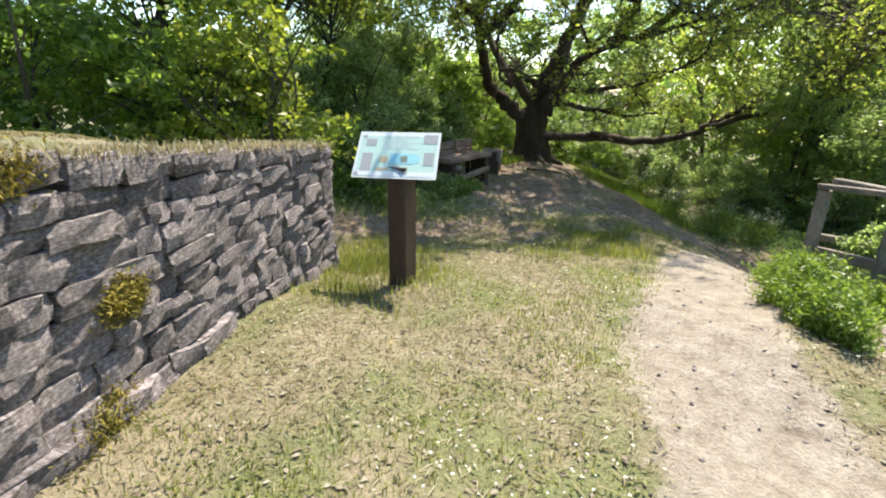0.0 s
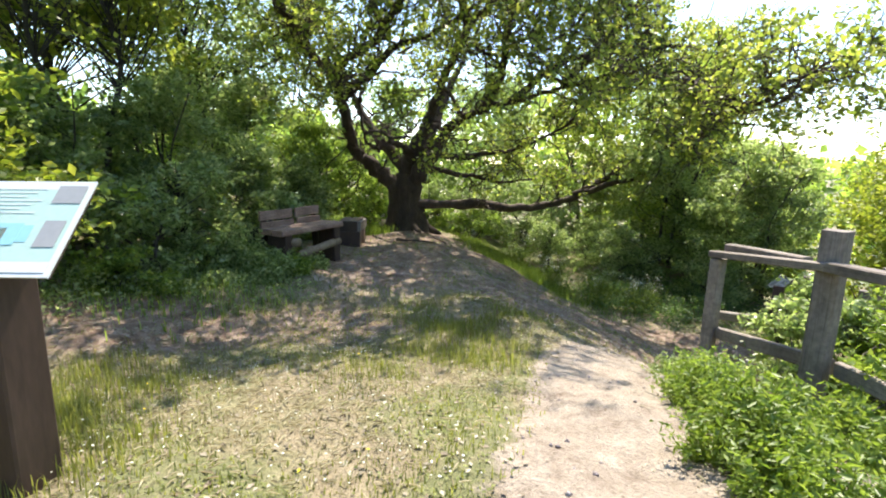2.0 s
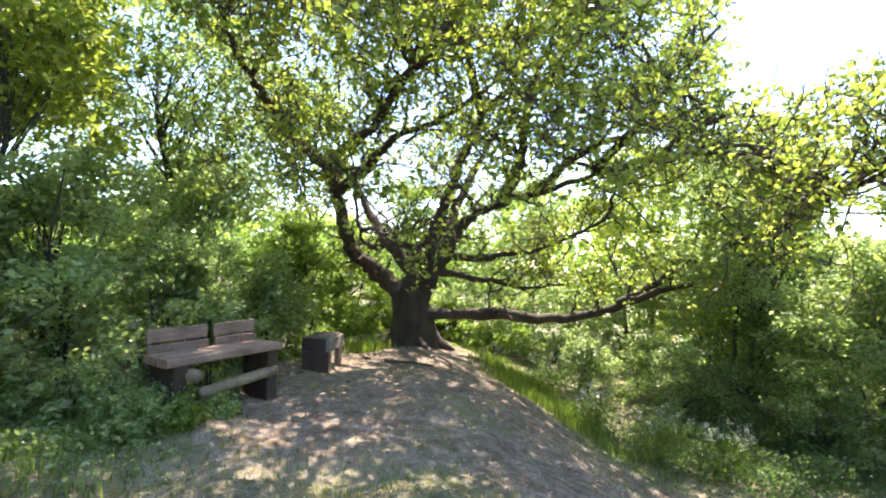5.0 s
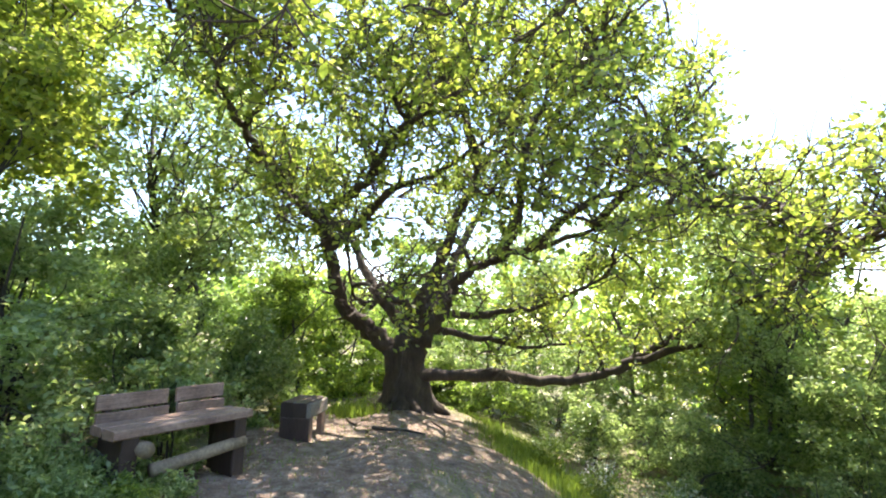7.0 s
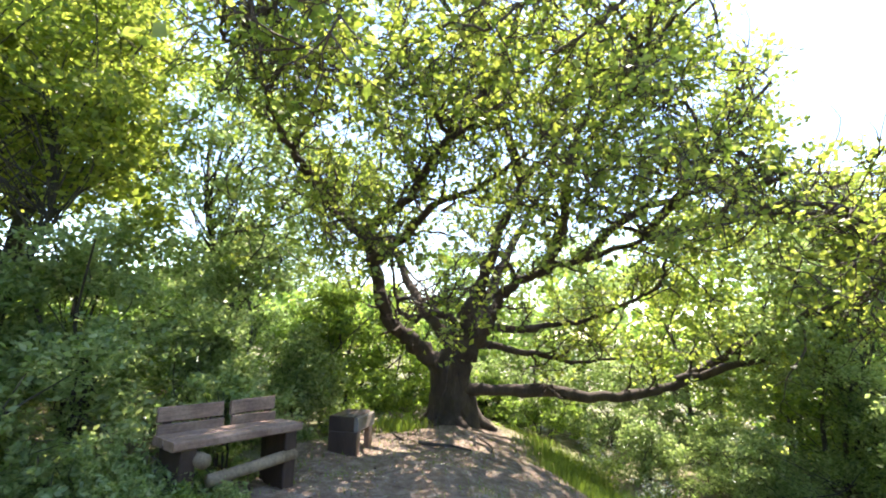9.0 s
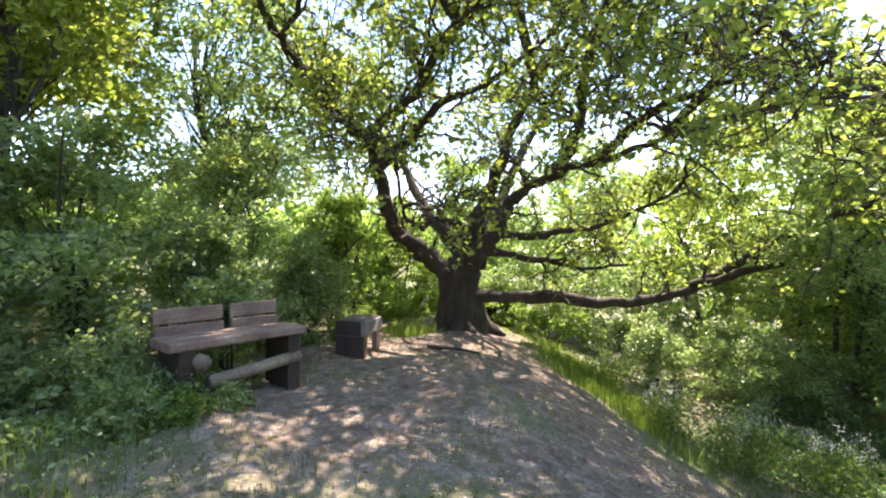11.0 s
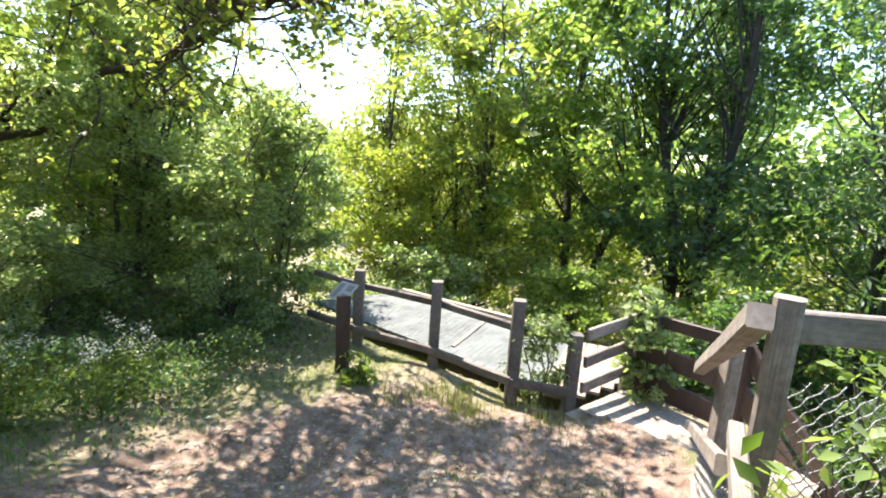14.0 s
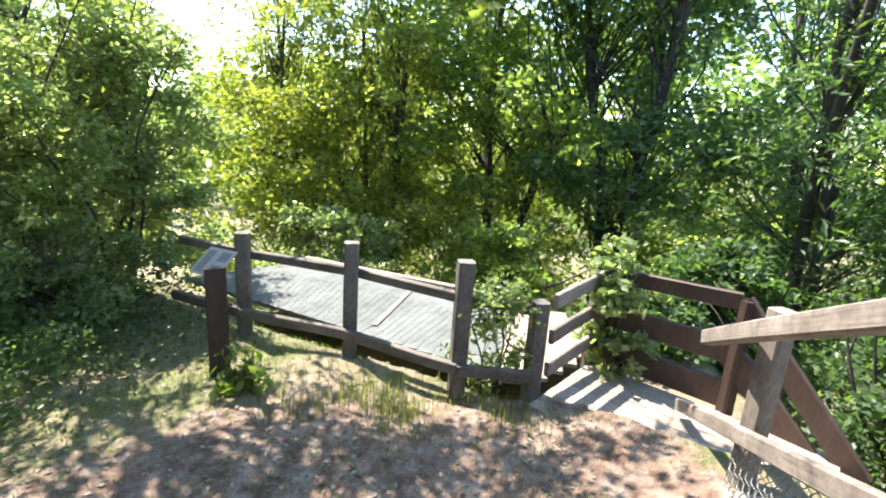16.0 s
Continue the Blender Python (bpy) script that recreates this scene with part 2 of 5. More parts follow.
class Tubes:
    """Gathers tapered tubes into one mesh."""

    def __init__(self):
        self.v, self.f, self.n = [], [], 0

    def add(self, pts, radii, sides=7, rough=0.0):
        pts, radii = np.asarray(pts, float), np.asarray(radii, float)
        d = np.gradient(pts, axis=0)
        d /= np.linalg.norm(d, axis=1)[:, None] + 1e-9
        ref = np.array((0.31, 0.83, 0.46))
        s = np.cross(d, ref)
        s /= np.linalg.norm(s, axis=1)[:, None] + 1e-9
        t = np.cross(s, d)
        ang = np.linspace(0, 2 * np.pi, sides, endpoint=False)
        r = radii[:, None] * (1 + rough * rng.normal(size=(len(pts), sides)))
        ring = pts[:, None] + r[..., None] * (np.cos(ang)[None, :, None] * s[:, None] + np.sin(ang)[None, :, None] * t[:, None])
        self.v.append(ring.reshape(-1, 3))
        i = np.arange(len(pts) - 1)[:, None] * sides + np.arange(sides)[None] + self.n
        j = np.arange(len(pts) - 1)[:, None] * sides + (np.arange(sides)[None] + 1) % sides + self.n
        self.f.append(np.stack((i, j, j + sides, i + sides), -1).reshape(-1, 4))
        self.n += len(pts) * sides

    def mesh(self, name):
        return array_mesh(name, np.concatenate(self.v), np.concatenate(self.f))


def smooth_path(pts, steps=4):
    """A rounded line through the points."""
    p = np.asarray(pts, float)
    p = np.vstack((2 * p[0] - p[1], p, 2 * p[-1] - p[-2]))
    out = []
    for i in range(1, len(p) - 2):
        for s in np.linspace(0, 1, steps, endpoint=False):
            out.append(0.5 * ((2 * p[i]) + (p[i + 1] - p[i - 1]) * s + (2 * p[i - 1] - 5 * p[i] + 4 * p[i + 1] - p[i + 2]) * s ** 2 + (3 * p[i] - p[i - 1] - 3 * p[i + 1] + p[i + 2]) * s ** 3))
    out.append(p[-2])
    return np.array(out)


def leaf_mesh(name, centres, size, slim=0.55, flat=0.35, droop=0.0, spread=0.35):
    """Folded leaves, two triangles each, facing all ways, most of them a little towards the sky."""
    c = np.asarray(centres, float)
    n = len(c)
    along = rng.normal(size=(n, 3))
    along[:, 2] = along[:, 2] * (1 - flat) - droop
    along /= np.linalg.norm(along, axis=1)[:, None]
    nor = rng.normal(size=(n, 3)) * (1 - flat)
    nor[:, 2] += flat * 1.6
    side = np.cross(along, nor)
    side /= np.linalg.norm(side, axis=1)[:, None] + 1e-9
    nor = np.cross(side, along)
    s = (size * (1 + spread * rng.uniform(-1, 1, n)))[:, None]
    v = np.stack((c - along * s * 0.5, c + side * s * slim * 0.5 + nor * s * 0.1 - along * s * 0.05, c + along * s * 0.5, c - side * s * slim * 0.5 + nor * s * 0.1 + along * s * 0.02), 1).reshape(-1, 3)
    b = np.arange(n)[:, None] * 4
    f = np.concatenate((b + [[0, 1, 2]], b + [[0, 2, 3]]), 1).reshape(-1, 3)
    return array_mesh(name, v, f)


def blade_mesh(name, base, height, width=0.008, lean=0.35):
    """Blades of grass: a bent strip of three triangles each."""
    c = np.asarray(base, float)
    n = len(c)
    h = (np.asarray(height) * rng.uniform(0.5, 1.25, n))[:, None]
    a = rng.uniform(0, 2 * np.pi, n)
    out = np.stack((np.cos(a), np.sin(a), np.zeros(n)), 1)
    side = np.stack((-np.sin(a), np.cos(a), np.zeros(n)), 1) * width * 0.5
    bend = rng.uniform(0.1, 1, n)[:, None] * lean
    mid = c + out * h * bend * 0.35 + np.array((0, 0, 1)) * h * 0.6
    tip = c + out * h * bend * 1.2 + np.array((0, 0, 1)) * h * (1 - 0.3 * bend)
    v = np.stack((c - side, c + side, mid + side * 0.8, mid - side * 0.8, tip), 1).reshape(-1, 3)
    b = np.arange(n)[:, None] * 5
    f = np.concatenate((b + [[0, 1, 2]], b + [[0, 2, 3]], b + [[3, 2, 4]]), 1).reshape(-1, 3)
    return array_mesh(name, v, f)


# ---- the lie of the land ----
def ease(v):
    v = np.clip(v, 0, 1)
    return v * v * (3 - 2 * v)


def wall_x(y):
    """The foot of the stone wall's face."""
    return -1.42 + 0.2 * (y - 1.28)


WALL_END, TERRACE, WALL_RISE = 3.85, 1.03, 0.105


def terrace_at(y):
    """The terrace and the wall's top rise a little from the wall's end."""
    return TERRACE + WALL_RISE * np.clip(WALL_END - y, 0, 6)


def height_at(x, y):
    x, y = np.asarray(x, float), np.asarray(y, float)
    z = 0.15 - 0.47 * ease((y - 2.2) / 4.2) - 0.25 * ease((y - 9.5) / 5)
    drop = 1.25 - 0.55 * ease((y - 9.5) / 5.5)
    z = z - drop * ease((x - 2.1) / 4.2) * ease((y + 3) / 6)
    z = z + 0.16 * np.clip(-0.2 - x, 0, 5) * ease((y - 4.2) / 2)
    z = z - 3.2 * ease((x - 9.9) / 8)
    edge = 8.1 - 0.7 * np.clip(5.32 - y, 0, 3) + 0.32 * np.clip(y - 5.6, 0, 6)
    z = z - 0.42 * ease((x - edge) / 0.3)
    z = z - 1.3 * ease((3.7 - y) / 1.5) * ease((x - 5.3) / 1.6)
    left = wall_x(y) - x
    up = ease((left - 0.1) / 0.14) * ease((WALL_END - 0.12 + 0.26 * left - y) / (0.18 + 0.9 * ease((left - 0.5) / 0.5)))
    z = z + (terrace_at(y) - 0.03 + 0.02 * np.clip(left, 0, 3) + 0.05 * np.sin(y * 1.3) - z) * up
    z = z + 0.2 * np.exp(-(((x - 6.1) / 0.42) ** 2 + ((y - 6.15) / 0.36) ** 2) ** 1.5)
    z = z + 0.14 * np.exp(-(((x + 0.2) / 1.5) ** 2 + ((y - 8.1) / 1.3) ** 2))
    z = z + (0.018 * np.sin(x * 5.1 + y * 2.3) + 0.014 * np.sin(y * 6.3 - x * 3.7) + 0.03 * np.sin(x * 1.7 + 1) * np.sin(y * 1.9))
    return z


def blob(x, y, cx, cy, rx, ry, turn=0.0):
    c, s = math.cos(radians(turn)), math.sin(radians(turn))
    u, v = (x - cx) * c + (y - cy) * s, -(x - cx) * s + (y - cy) * c
    return np.exp(-((u / rx) ** 2 + (v / ry) ** 2) ** 1.5)


TRACK = [(1.05, -1.5), (1.2, 1.2), (1.47, 2.4), (2.0, 3.3), (2.55, 4.3), (3.25, 5.3), (4.0, 6.2), (5.2, 6.8)]


def sand_at(x, y):
    best = np.full(np.shape(x), 9.0)
    for (ax, ay), (bx, by) in zip(TRACK, TRACK[1:]):
        t = np.clip(((x - ax) * (bx - ax) + (y - ay) * (by - ay)) / ((bx - ax) ** 2 + (by - ay) ** 2), 0, 1)
        best = np.minimum(best, np.hypot(x - ax - t * (bx - ax), y - ay - t * (by - ay)))
    m = ease((0.72 - best) / 0.62)
    return m * (1 - 0.85 * ease((y - 5.3) / 1.2))


def soil_at(x, y):
    m = blob(x, y, 1.6, 10.2, 1.5, 3.4, -12) + blob(x, y, 2.2, 13.3, 1.5, 1.6)
    m = m + 0.75 * blob(x, y, 4.4, 6.6, 2.2, 1.3, -25) + 0.65 * blob(x, y, 6.8, 6.0, 1.9, 1.2, -20) + 0.6 * blob(x, y, 3.6, 9.0, 0.5, 2.6, 18) + 0.9 * blob(x, y, 4.6, 4.6, 0.8, 0.5)
    m = m + 0.55 * blob(x, y, 0.2, 5.9, 1.9, 0.7) + 0.7 * blob(x, y, -1.3, 6.0, 1.0, 0.9) + 0.7 * blob(x, y, 5.6, 7.5, 2.0, 1.0) + 0.9 * blob(x, y, 3.2, 2.0, 1.0, 2.0, -12)
    m = m + 0.7 * blob(x, y, 6.6, 4.9, 1.5, 0.6) + 0.7 * blob(x, y, 4.9, 7.7, 1.6, 1.2) + 0.6 * blob(x, y, 6.3, 7.0, 1.5, 0.7) + 0.6 * blob(x, y, 3.9, 10.6, 0.6, 2.2, 12)
    return np.clip(m, 0, 1)


def spacing(lo, hi, step):
    near = np.arange(lo, hi + step / 2, step)
    far = np.cumsum(step * 1.35 ** np.arange(1, 26))
    return np.concatenate((lo - far[::-1], near, hi + far))


gx, gy = spacing(-4.0, 10.4, 0.08), spacing(-2.0, 17.0, 0.08)
mx, my = np.meshgrid(gx, gy)
flat_x, flat_y = mx.ravel(), my.ravel()
gz = height_at(flat_x, flat_y) + rng.normal(0, 0.006, flat_x.size)
ii = (np.arange(len(gy) - 1)[:, None] * len(gx) + np.arange(len(gx) - 1)[None]).ravel()
ground_mesh = array_mesh("ground", np.stack((flat_x, flat_y, gz), 1), np.stack((ii, ii + 1, ii + 1 + len(gx), ii + len(gx)), 1))
for nm, fn in (("sand", sand_at), ("soil", soil_at)):
    ground_mesh.attributes.new(nm, "FLOAT", "POINT").data.foreach_set("value", fn(flat_x, flat_y).astype(np.float32))
ground = finish("ground", ground_mesh, ground_material(), smooth=True)
tagged(ground, "dry grassy slope with a bare sandy footpath and brown soil", "ground", kind="structure")


def on_ground(x, y, lift=0.0):
    return np.stack((x, y, height_at(x, y) + lift), 1)


# ---- sign boards ----
def info_board():
    post = thing("information_board", "slanted printed board on a dark brown timber post in grass", "sign", (-0.3, 3.34, 0.12))
    timber("post", (-0.3, 3.34, -0.1), (-0.3, 3.34, 0.95), 0.15, 0.15, BROWN, post, "dark brown stained square post", up=(0.45, 0.9, 0))
    corner = Vector((-0.64, 3.29, 0.875)) - post.location
    ex = Vector((0.585, -0.13, 0.01))
    ey = Vector((0.035, 0.3, 0.277))
    nor = ex.cross(ey).normalized()

    def sheet(name, u0, v0, u1, v1, lift, thick, mat, label=""):
        bm = bmesh.new()
        vs = []
        for k in (lift, lift + thick):
            for u, v in ((u0, v0), (u1, v0), (u1, v1), (u0, v1)):
                vs.append(bm.verts.new(corner + ex * u + ey * v + nor * k))
        for f in ((3, 2, 1, 0), (4, 5, 6, 7), (0, 1, 5, 4), (1, 2, 6, 5), (2, 3, 7, 6), (3, 0, 4, 7)):
            bm.faces.new([vs[i] for i in f])
        return part(name, bm, mat, post, label)
    sheet("backing_board", 0.02, 0.03, 0.98, 0.97, -0.02, 0.018, BROWN, "brown backing board")
    sheet("panel", 0, 0, 1, 1, 0, 0.006, PRINT_WHITE, "white printed panel")
    sheet("print_field", 0.03, 0.05, 0.97, 0.9, 0.0065, 0.0006, PRINT_GREEN, "pale green print")
    sheet("print_band", 0.03, 0.04, 0.97, 0.14, 0.0075, 0.0006, PRINT_WHITE)
    for u, v, w, h, m in ((0.8, 0.74, 0.17, 0.2, PRINT_DARK), (0.1, 0.68, 0.13, 0.15, PRINT_DARK), (0.08, 0.14, 0.13, 0.38, PRINT_DARK), (0.3, 0.33, 0.1, 0.12, PRINT_TAN), (0.42, 0.3, 0.3, 0.22, PRINT_BLUE), (0.83, 0.28, 0.12, 0.27, PRINT_DARK),
                          (0.55, 0.33, 0.09, 0.14, PRINT_TAN), (0.47, 0.14, 0.09, 0.12, PRINT_DARK), (0.27, 0.16, 0.16, 0.05, PRINT_TAN), (0.56, 0.08, 0.1, 0.08, PRINT_DARK), (0.05, 0.86, 0.05, 0.06, PRINT_DARK), (0.02, 0.05, 0.05, 0.07, PRINT_DARK)):
        sheet("photo", u, v, u + w, v + h, 0.0085, 0.0006, m)
    sheet("colour_band", 0.44, 0.33, 0.78, 0.5, 0.0078, 0.0006, PRINT_BLUE, "turquoise picture band")
    for i in range(7):
        sheet("text_line", 0.3, 0.9 - i * 0.045, 0.74 - 0.05 * (i % 3), 0.91 - i * 0.045, 0.0085, 0.0004, PRINT_WHITE)
    return post


info_board()


def small_board():
    base = Vector((7.88, 7.85, -1.63))
    post = thing("information_lectern", "small slanted information panel on a dark post beside the fence", "sign", base)
    timber("post", base, base + Vector((0, 0, 0.98)), 0.15, 0.13, BROWN, post, "dark brown post", up=(0.8, 0.5, 0))
    bm = bmesh.new()
    ex, ey = Vector((0.05, -0.2, -0.04)), Vector((0.1, -0.14, 0.2))
    c = Vector((-0.02, 0.0, 1.02))
    n = ex.cross(ey).normalized() * 0.012
    vs = [bm.verts.new(c + ex * a + ey * b + n * k) for k in (0, 1) for a, b in ((-1, -1), (1, -1), (1, 1), (-1, 1))]
    for v in vs:
        v.co = c + (v.co - c) * 0.46
    for f in ((3, 2, 1, 0), (4, 5, 6, 7), (0, 1, 5, 4), (1, 2, 6, 5), (2, 3, 7, 6), (3, 0, 4, 7)):
        bm.faces.new([vs[i] for i in f])
    part("panel", bm, PRINT_GREY, post, "glossy grey panel")
    bm = bmesh.new()
    for a0, a1, b0, b1 in ((-0.85, -0.3, -0.8, 0.8), (0.1, 0.8, 0.1, 0.8), (0.1, 0.8, -0.8, -0.2)):
        bm.faces.new([bm.verts.new(c + (ex * a + ey * b) * 0.46 + n * 1.1) for a, b in ((a0, b0), (a1, b0), (a1, b1), (a0, b1))])
    part("print", bm, PRINT_DARK, post, "dark grey print bars")


small_board()


# ---- timber fences ----
def post_at(name, x, y, z0, z1, w, mat, label, group, lean=(0, 0), turn=(1, 0.3, 0)):
    ob = thing(name, label, "fence post", (x, y, z0), group)
    timber("shaft", (x, y, z0 - 0.1), (x + lean[0], y + lean[1], z1), w, w, mat, ob, up=turn, bevel=0.016, wobble=0.003)
    return ob


POST = "grey weathered square timber fence post beside the footpath"
NEAR = "posts of the near fence"
post_at("fence_post", 3.99, 4.96, -0.6, 0.49, 0.105, WOOD, "grey weathered timber fence post, its rail end flat on top", NEAR)
post_at("fence_post", 3.74, 3.80, -0.45, 0.91, 0.13, WOOD, "tall grey weathered fence post rising above the rail", NEAR)
post_at("fence_post", 3.45, 1.9, -0.35, 0.95, 0.13, WOOD, POST, NEAR)
post_at("fence_post", 5.48, 4.66, -0.98, 0.43, 0.1, WOOD, "stout worn square post at the head of the steps", NEAR, (0.0, 0), (-0.93, 0.37, 0))
post_at("fence_post", 5.75, 3.3, -1.1, 0.45, 0.15, WOOD, POST, NEAR)


def rail(a, b, w=0.05, h=0.11, label="grey weathered fence rail", mat=None, **kw):
    ob = timber("fence_rail", a, b, w, h, mat or WOOD, None, **kw)
    return tagged(ob, label, "fence rail", "fence rails")


rail((4.0, 5.03, 0.52), (3.66, 3.72, 0.70), 0.09, 0.055, "flat grey top rail resting on the posts")
rail((4.075, 4.95, 0.585), (4.03, 4.2, 0.62), 0.09, 0.07, "short weathered board lying behind the top rail")
rail((3.66, 3.74, 0.70), (3.38, 1.8, 0.80), 0.10, 0.065, "flat grey top rail resting on the posts")
rail((4.05, 5.0, -0.18), (3.82, 3.76, 0.05), 0.05, 0.1, "grey lower fence rail above the brambles")
rail((3.82, 3.72, 0.05), (3.52, 1.9, 0.12), 0.05, 0.1, "grey lower fence rail above the brambles")
rail((5.27, 4.81, 0.40), (7.64, 4.42, -0.70), 0.085, 0.09, "worn sloping handrail down to the deck")
rail((5.45, 4.79, -0.28), (8.05, 4.33, -1.40), 0.05, 0.085, "worn lower rail sloping down to the deck")
rail((5.58, 4.62, 0.3), (5.80, 3.2, 0.32), 0.05, 0.13, "grey top rail leading away from the stout post")
rail((5.60, 4.72, -0.19), (4.05, 5.06, -0.04), 0.06, 0.075, "worn lower rail with a square sawn end")
post_at("stair_post", 7.08, 4.36, -1.5, -0.3, 0.11, WOOD, "worn post carrying the sloping handrail", "posts of the steps", (0, 0), (0.9, 0.4, 0))
for (x, y, zb, zt) in ((8.12, 5.42, -1.62, -0.74), (8.10, 6.0, -1.62, -0.48), (8.50, 7.0, -1.72, -0.52), (8.72, 8.1, -1.7, -0.58), (8.82, 4.84, -1.7, -0.66)):
    post_at("fence_post", x, y, zb, zt, 0.125, GREY_WOOD, "dark weathered square fence post along the boardwalk", "posts of the boardwalk fence")
line = [(8.12, 5.42), (8.10, 6.0), (8.50, 7.0), (8.72, 8.1), (8.98, 8.95)]
for k, ((ax, ay), (bx, by)) in enumerate(zip(line, line[1:])):
    rail((ax + 0.08, ay, -0.80 - 0.04 * (k == 0)), (bx + 0.08, by, -0.80), 0.06, 0.08, "dark weathered top rail of the boardwalk fence", GREY_WOOD)
    rail((ax - 0.08, ay, -1.32), (bx - 0.08, by, -1.33), 0.06, 0.09, "dark weathered lower rail of the boardwalk fence", GREY_WOOD)
for z in (-0.74, -1.02, -1.30):
    rail((8.14, 5.31, z), (8.84, 4.80, z + 0.06), 0.04, 0.12, "brown board of the deck rail")
K = Vector((8.25, 3.95, -0.62))
rail((8.84, 4.84, -0.66), K, 0.05, 0.13, "brown top board of the far deck rail", BROWN)
rail(K, (7.60, 3.35, -1.55), 0.05, 0.16, "brown board sloping down from the deck rail", BROWN)
rail((8.84, 4.84, -1.02), K - Vector((0, 0, 0.4)), 0.05, 0.2, "brown lower board of the far deck rail", BROWN)
rail(K - Vector((0, 0, 0.42)), (7.6, 3.3, -1.9), 0.05, 0.2, "brown board sloping down from the deck rail", BROWN)
rail((8.84, 4.84, -1.34), K - Vector((0, 0, 0.76)), 0.05, 0.22, "brown lower board of the far deck rail", BROWN)
post_at("stair_post", 8.22, 3.92, -1.9, -0.6, 0.1, BROWN, "brown post of the far deck rail", "posts of the steps")

# deck of planks and the boardwalk beyond the fence
deck = tagged(new("deck"), "small sunlit timber deck of grooved planks", "deck", kind="structure")
U, V = Vector((0.80, -0.56, 0)), Vector((-0.56, -0.80, 0))
D0 = Vector((7.95, 5.32, -1.52))
for i in range(8):
    p0 = D0 + U * (i * 0.135)
    timber("plank", p0 - V * 0.1, p0 + V * 1.75, 0.125, 0.035, DECK, deck, bevel=0.006, wobble=0.002, cuts=2)
for k in range(6):
    y = 5.62 - 0.145 * k
    timber("plank", (8.26 + (5.42 - min(y, 5.42)) * 1.13, y, -1.5), (10.0, y - 0.12, -1.5), 0.138, 0.035, DECK, deck, bevel=0.005, wobble=0.001, cuts=1)
walkway = tagged(new("boardwalk"), "grey grit-covered boardwalk beyond the fence", "boardwalk", kind="structure")
for i in range(26):
    f = i / 25
    a = Vector((8.35, 5.75, -1.5)).lerp(Vector((9.75, 9.4, -1.5)), f)
    b = Vector((10.0, 5.6, -1.5)).lerp(Vector((10.9, 8.4, -1.5)), f)
    timber("plank", a, b, 0.152, 0.04, MAT_GREY, walkway, bevel=0.004, wobble=0.001, cuts=1)
tagged(timber("walkway_batten", (9.0, 6.9, -1.47), (10.2, 6.75, -1.47), 0.05, 0.02, DECK), "pale batten across the boardwalk", "batten")
tagged(timber("walkway_kerb", (10.15, 5.6, -1.45), (10.95, 8.4, -1.45), 0.08, 0.1, DECK), "pale edging timber along the boardwalk", "edging")

# timber steps between the stout post and the deck
for i in range(6):
    x = 5.75 + i * 0.28
    st = timber("step", (x, 4.6 - 0.02 * i, -0.72 - 0.15 * i), (x - 0.12, 3.7, -0.72 - 0.15 * i), 0.27, 0.07, DECK)
    tagged(st, "worn timber tread of the steps to the deck", "step", "treads of the steps")


def mesh_panel(p0, p1, z_top0, z_top1, drop, label, gauge=0.0028):
    """Chain link: crossing bent wires."""
    p0, p1 = Vector(p0), Vector(p1)
    d = (p1 - p0)
    length = d.length
    d.normalize()
    nor = Vector((-d.y, d.x, 0))
    t = Tubes()
    cell = 0.065
    n = int((length + drop) / cell)
    for k in range(n + 1):
        for sgn in (1, -1):
            pts = []
            s0 = k * cell - drop if sgn > 0 else k * cell
            for q in range(int(drop / cell) * 2 + 1):
                h = q * cell * 0.5
                s = s0 + h if sgn > 0 else s0 - h
                if 0 <= s <= length:
                    top = z_top0 + (z_top1 - z_top0) * s / length
                    w = p0 + d * s + nor * (0.008 if (q + (sgn > 0)) % 2 else -0.008)
                    pts.append((w.x, w.y, top - drop + h))
            if len(pts) > 2:
                t.add(pts, [gauge] * len(pts), 4)
    ob = finish("chain_link_panel", t.mesh("chain_link_panel"), WIRE)
    return tagged(ob, label, "wire mesh")


mesh_panel((5.62, 4.68, 0), (7.05, 4.47, 0), -0.30, -0.95, 0.5, "galvanised chain link mesh under the sloping handrail")
for (ax, ay), (bx, by) in zip(line[1:3], line[2:4]):
    mesh_panel((ax + 0.07, ay, 0), (bx + 0.07, by, 0), -0.86, -0.86, 0.45, "fine galvanised chain link mesh along the boardwalk fence", 0.001)
mesh_panel((5.56, 4.6, 0), (5.78, 3.35, 0), 0.1, 0.12, 1.0, "galvanised chain link mesh hanging below the fence rail")


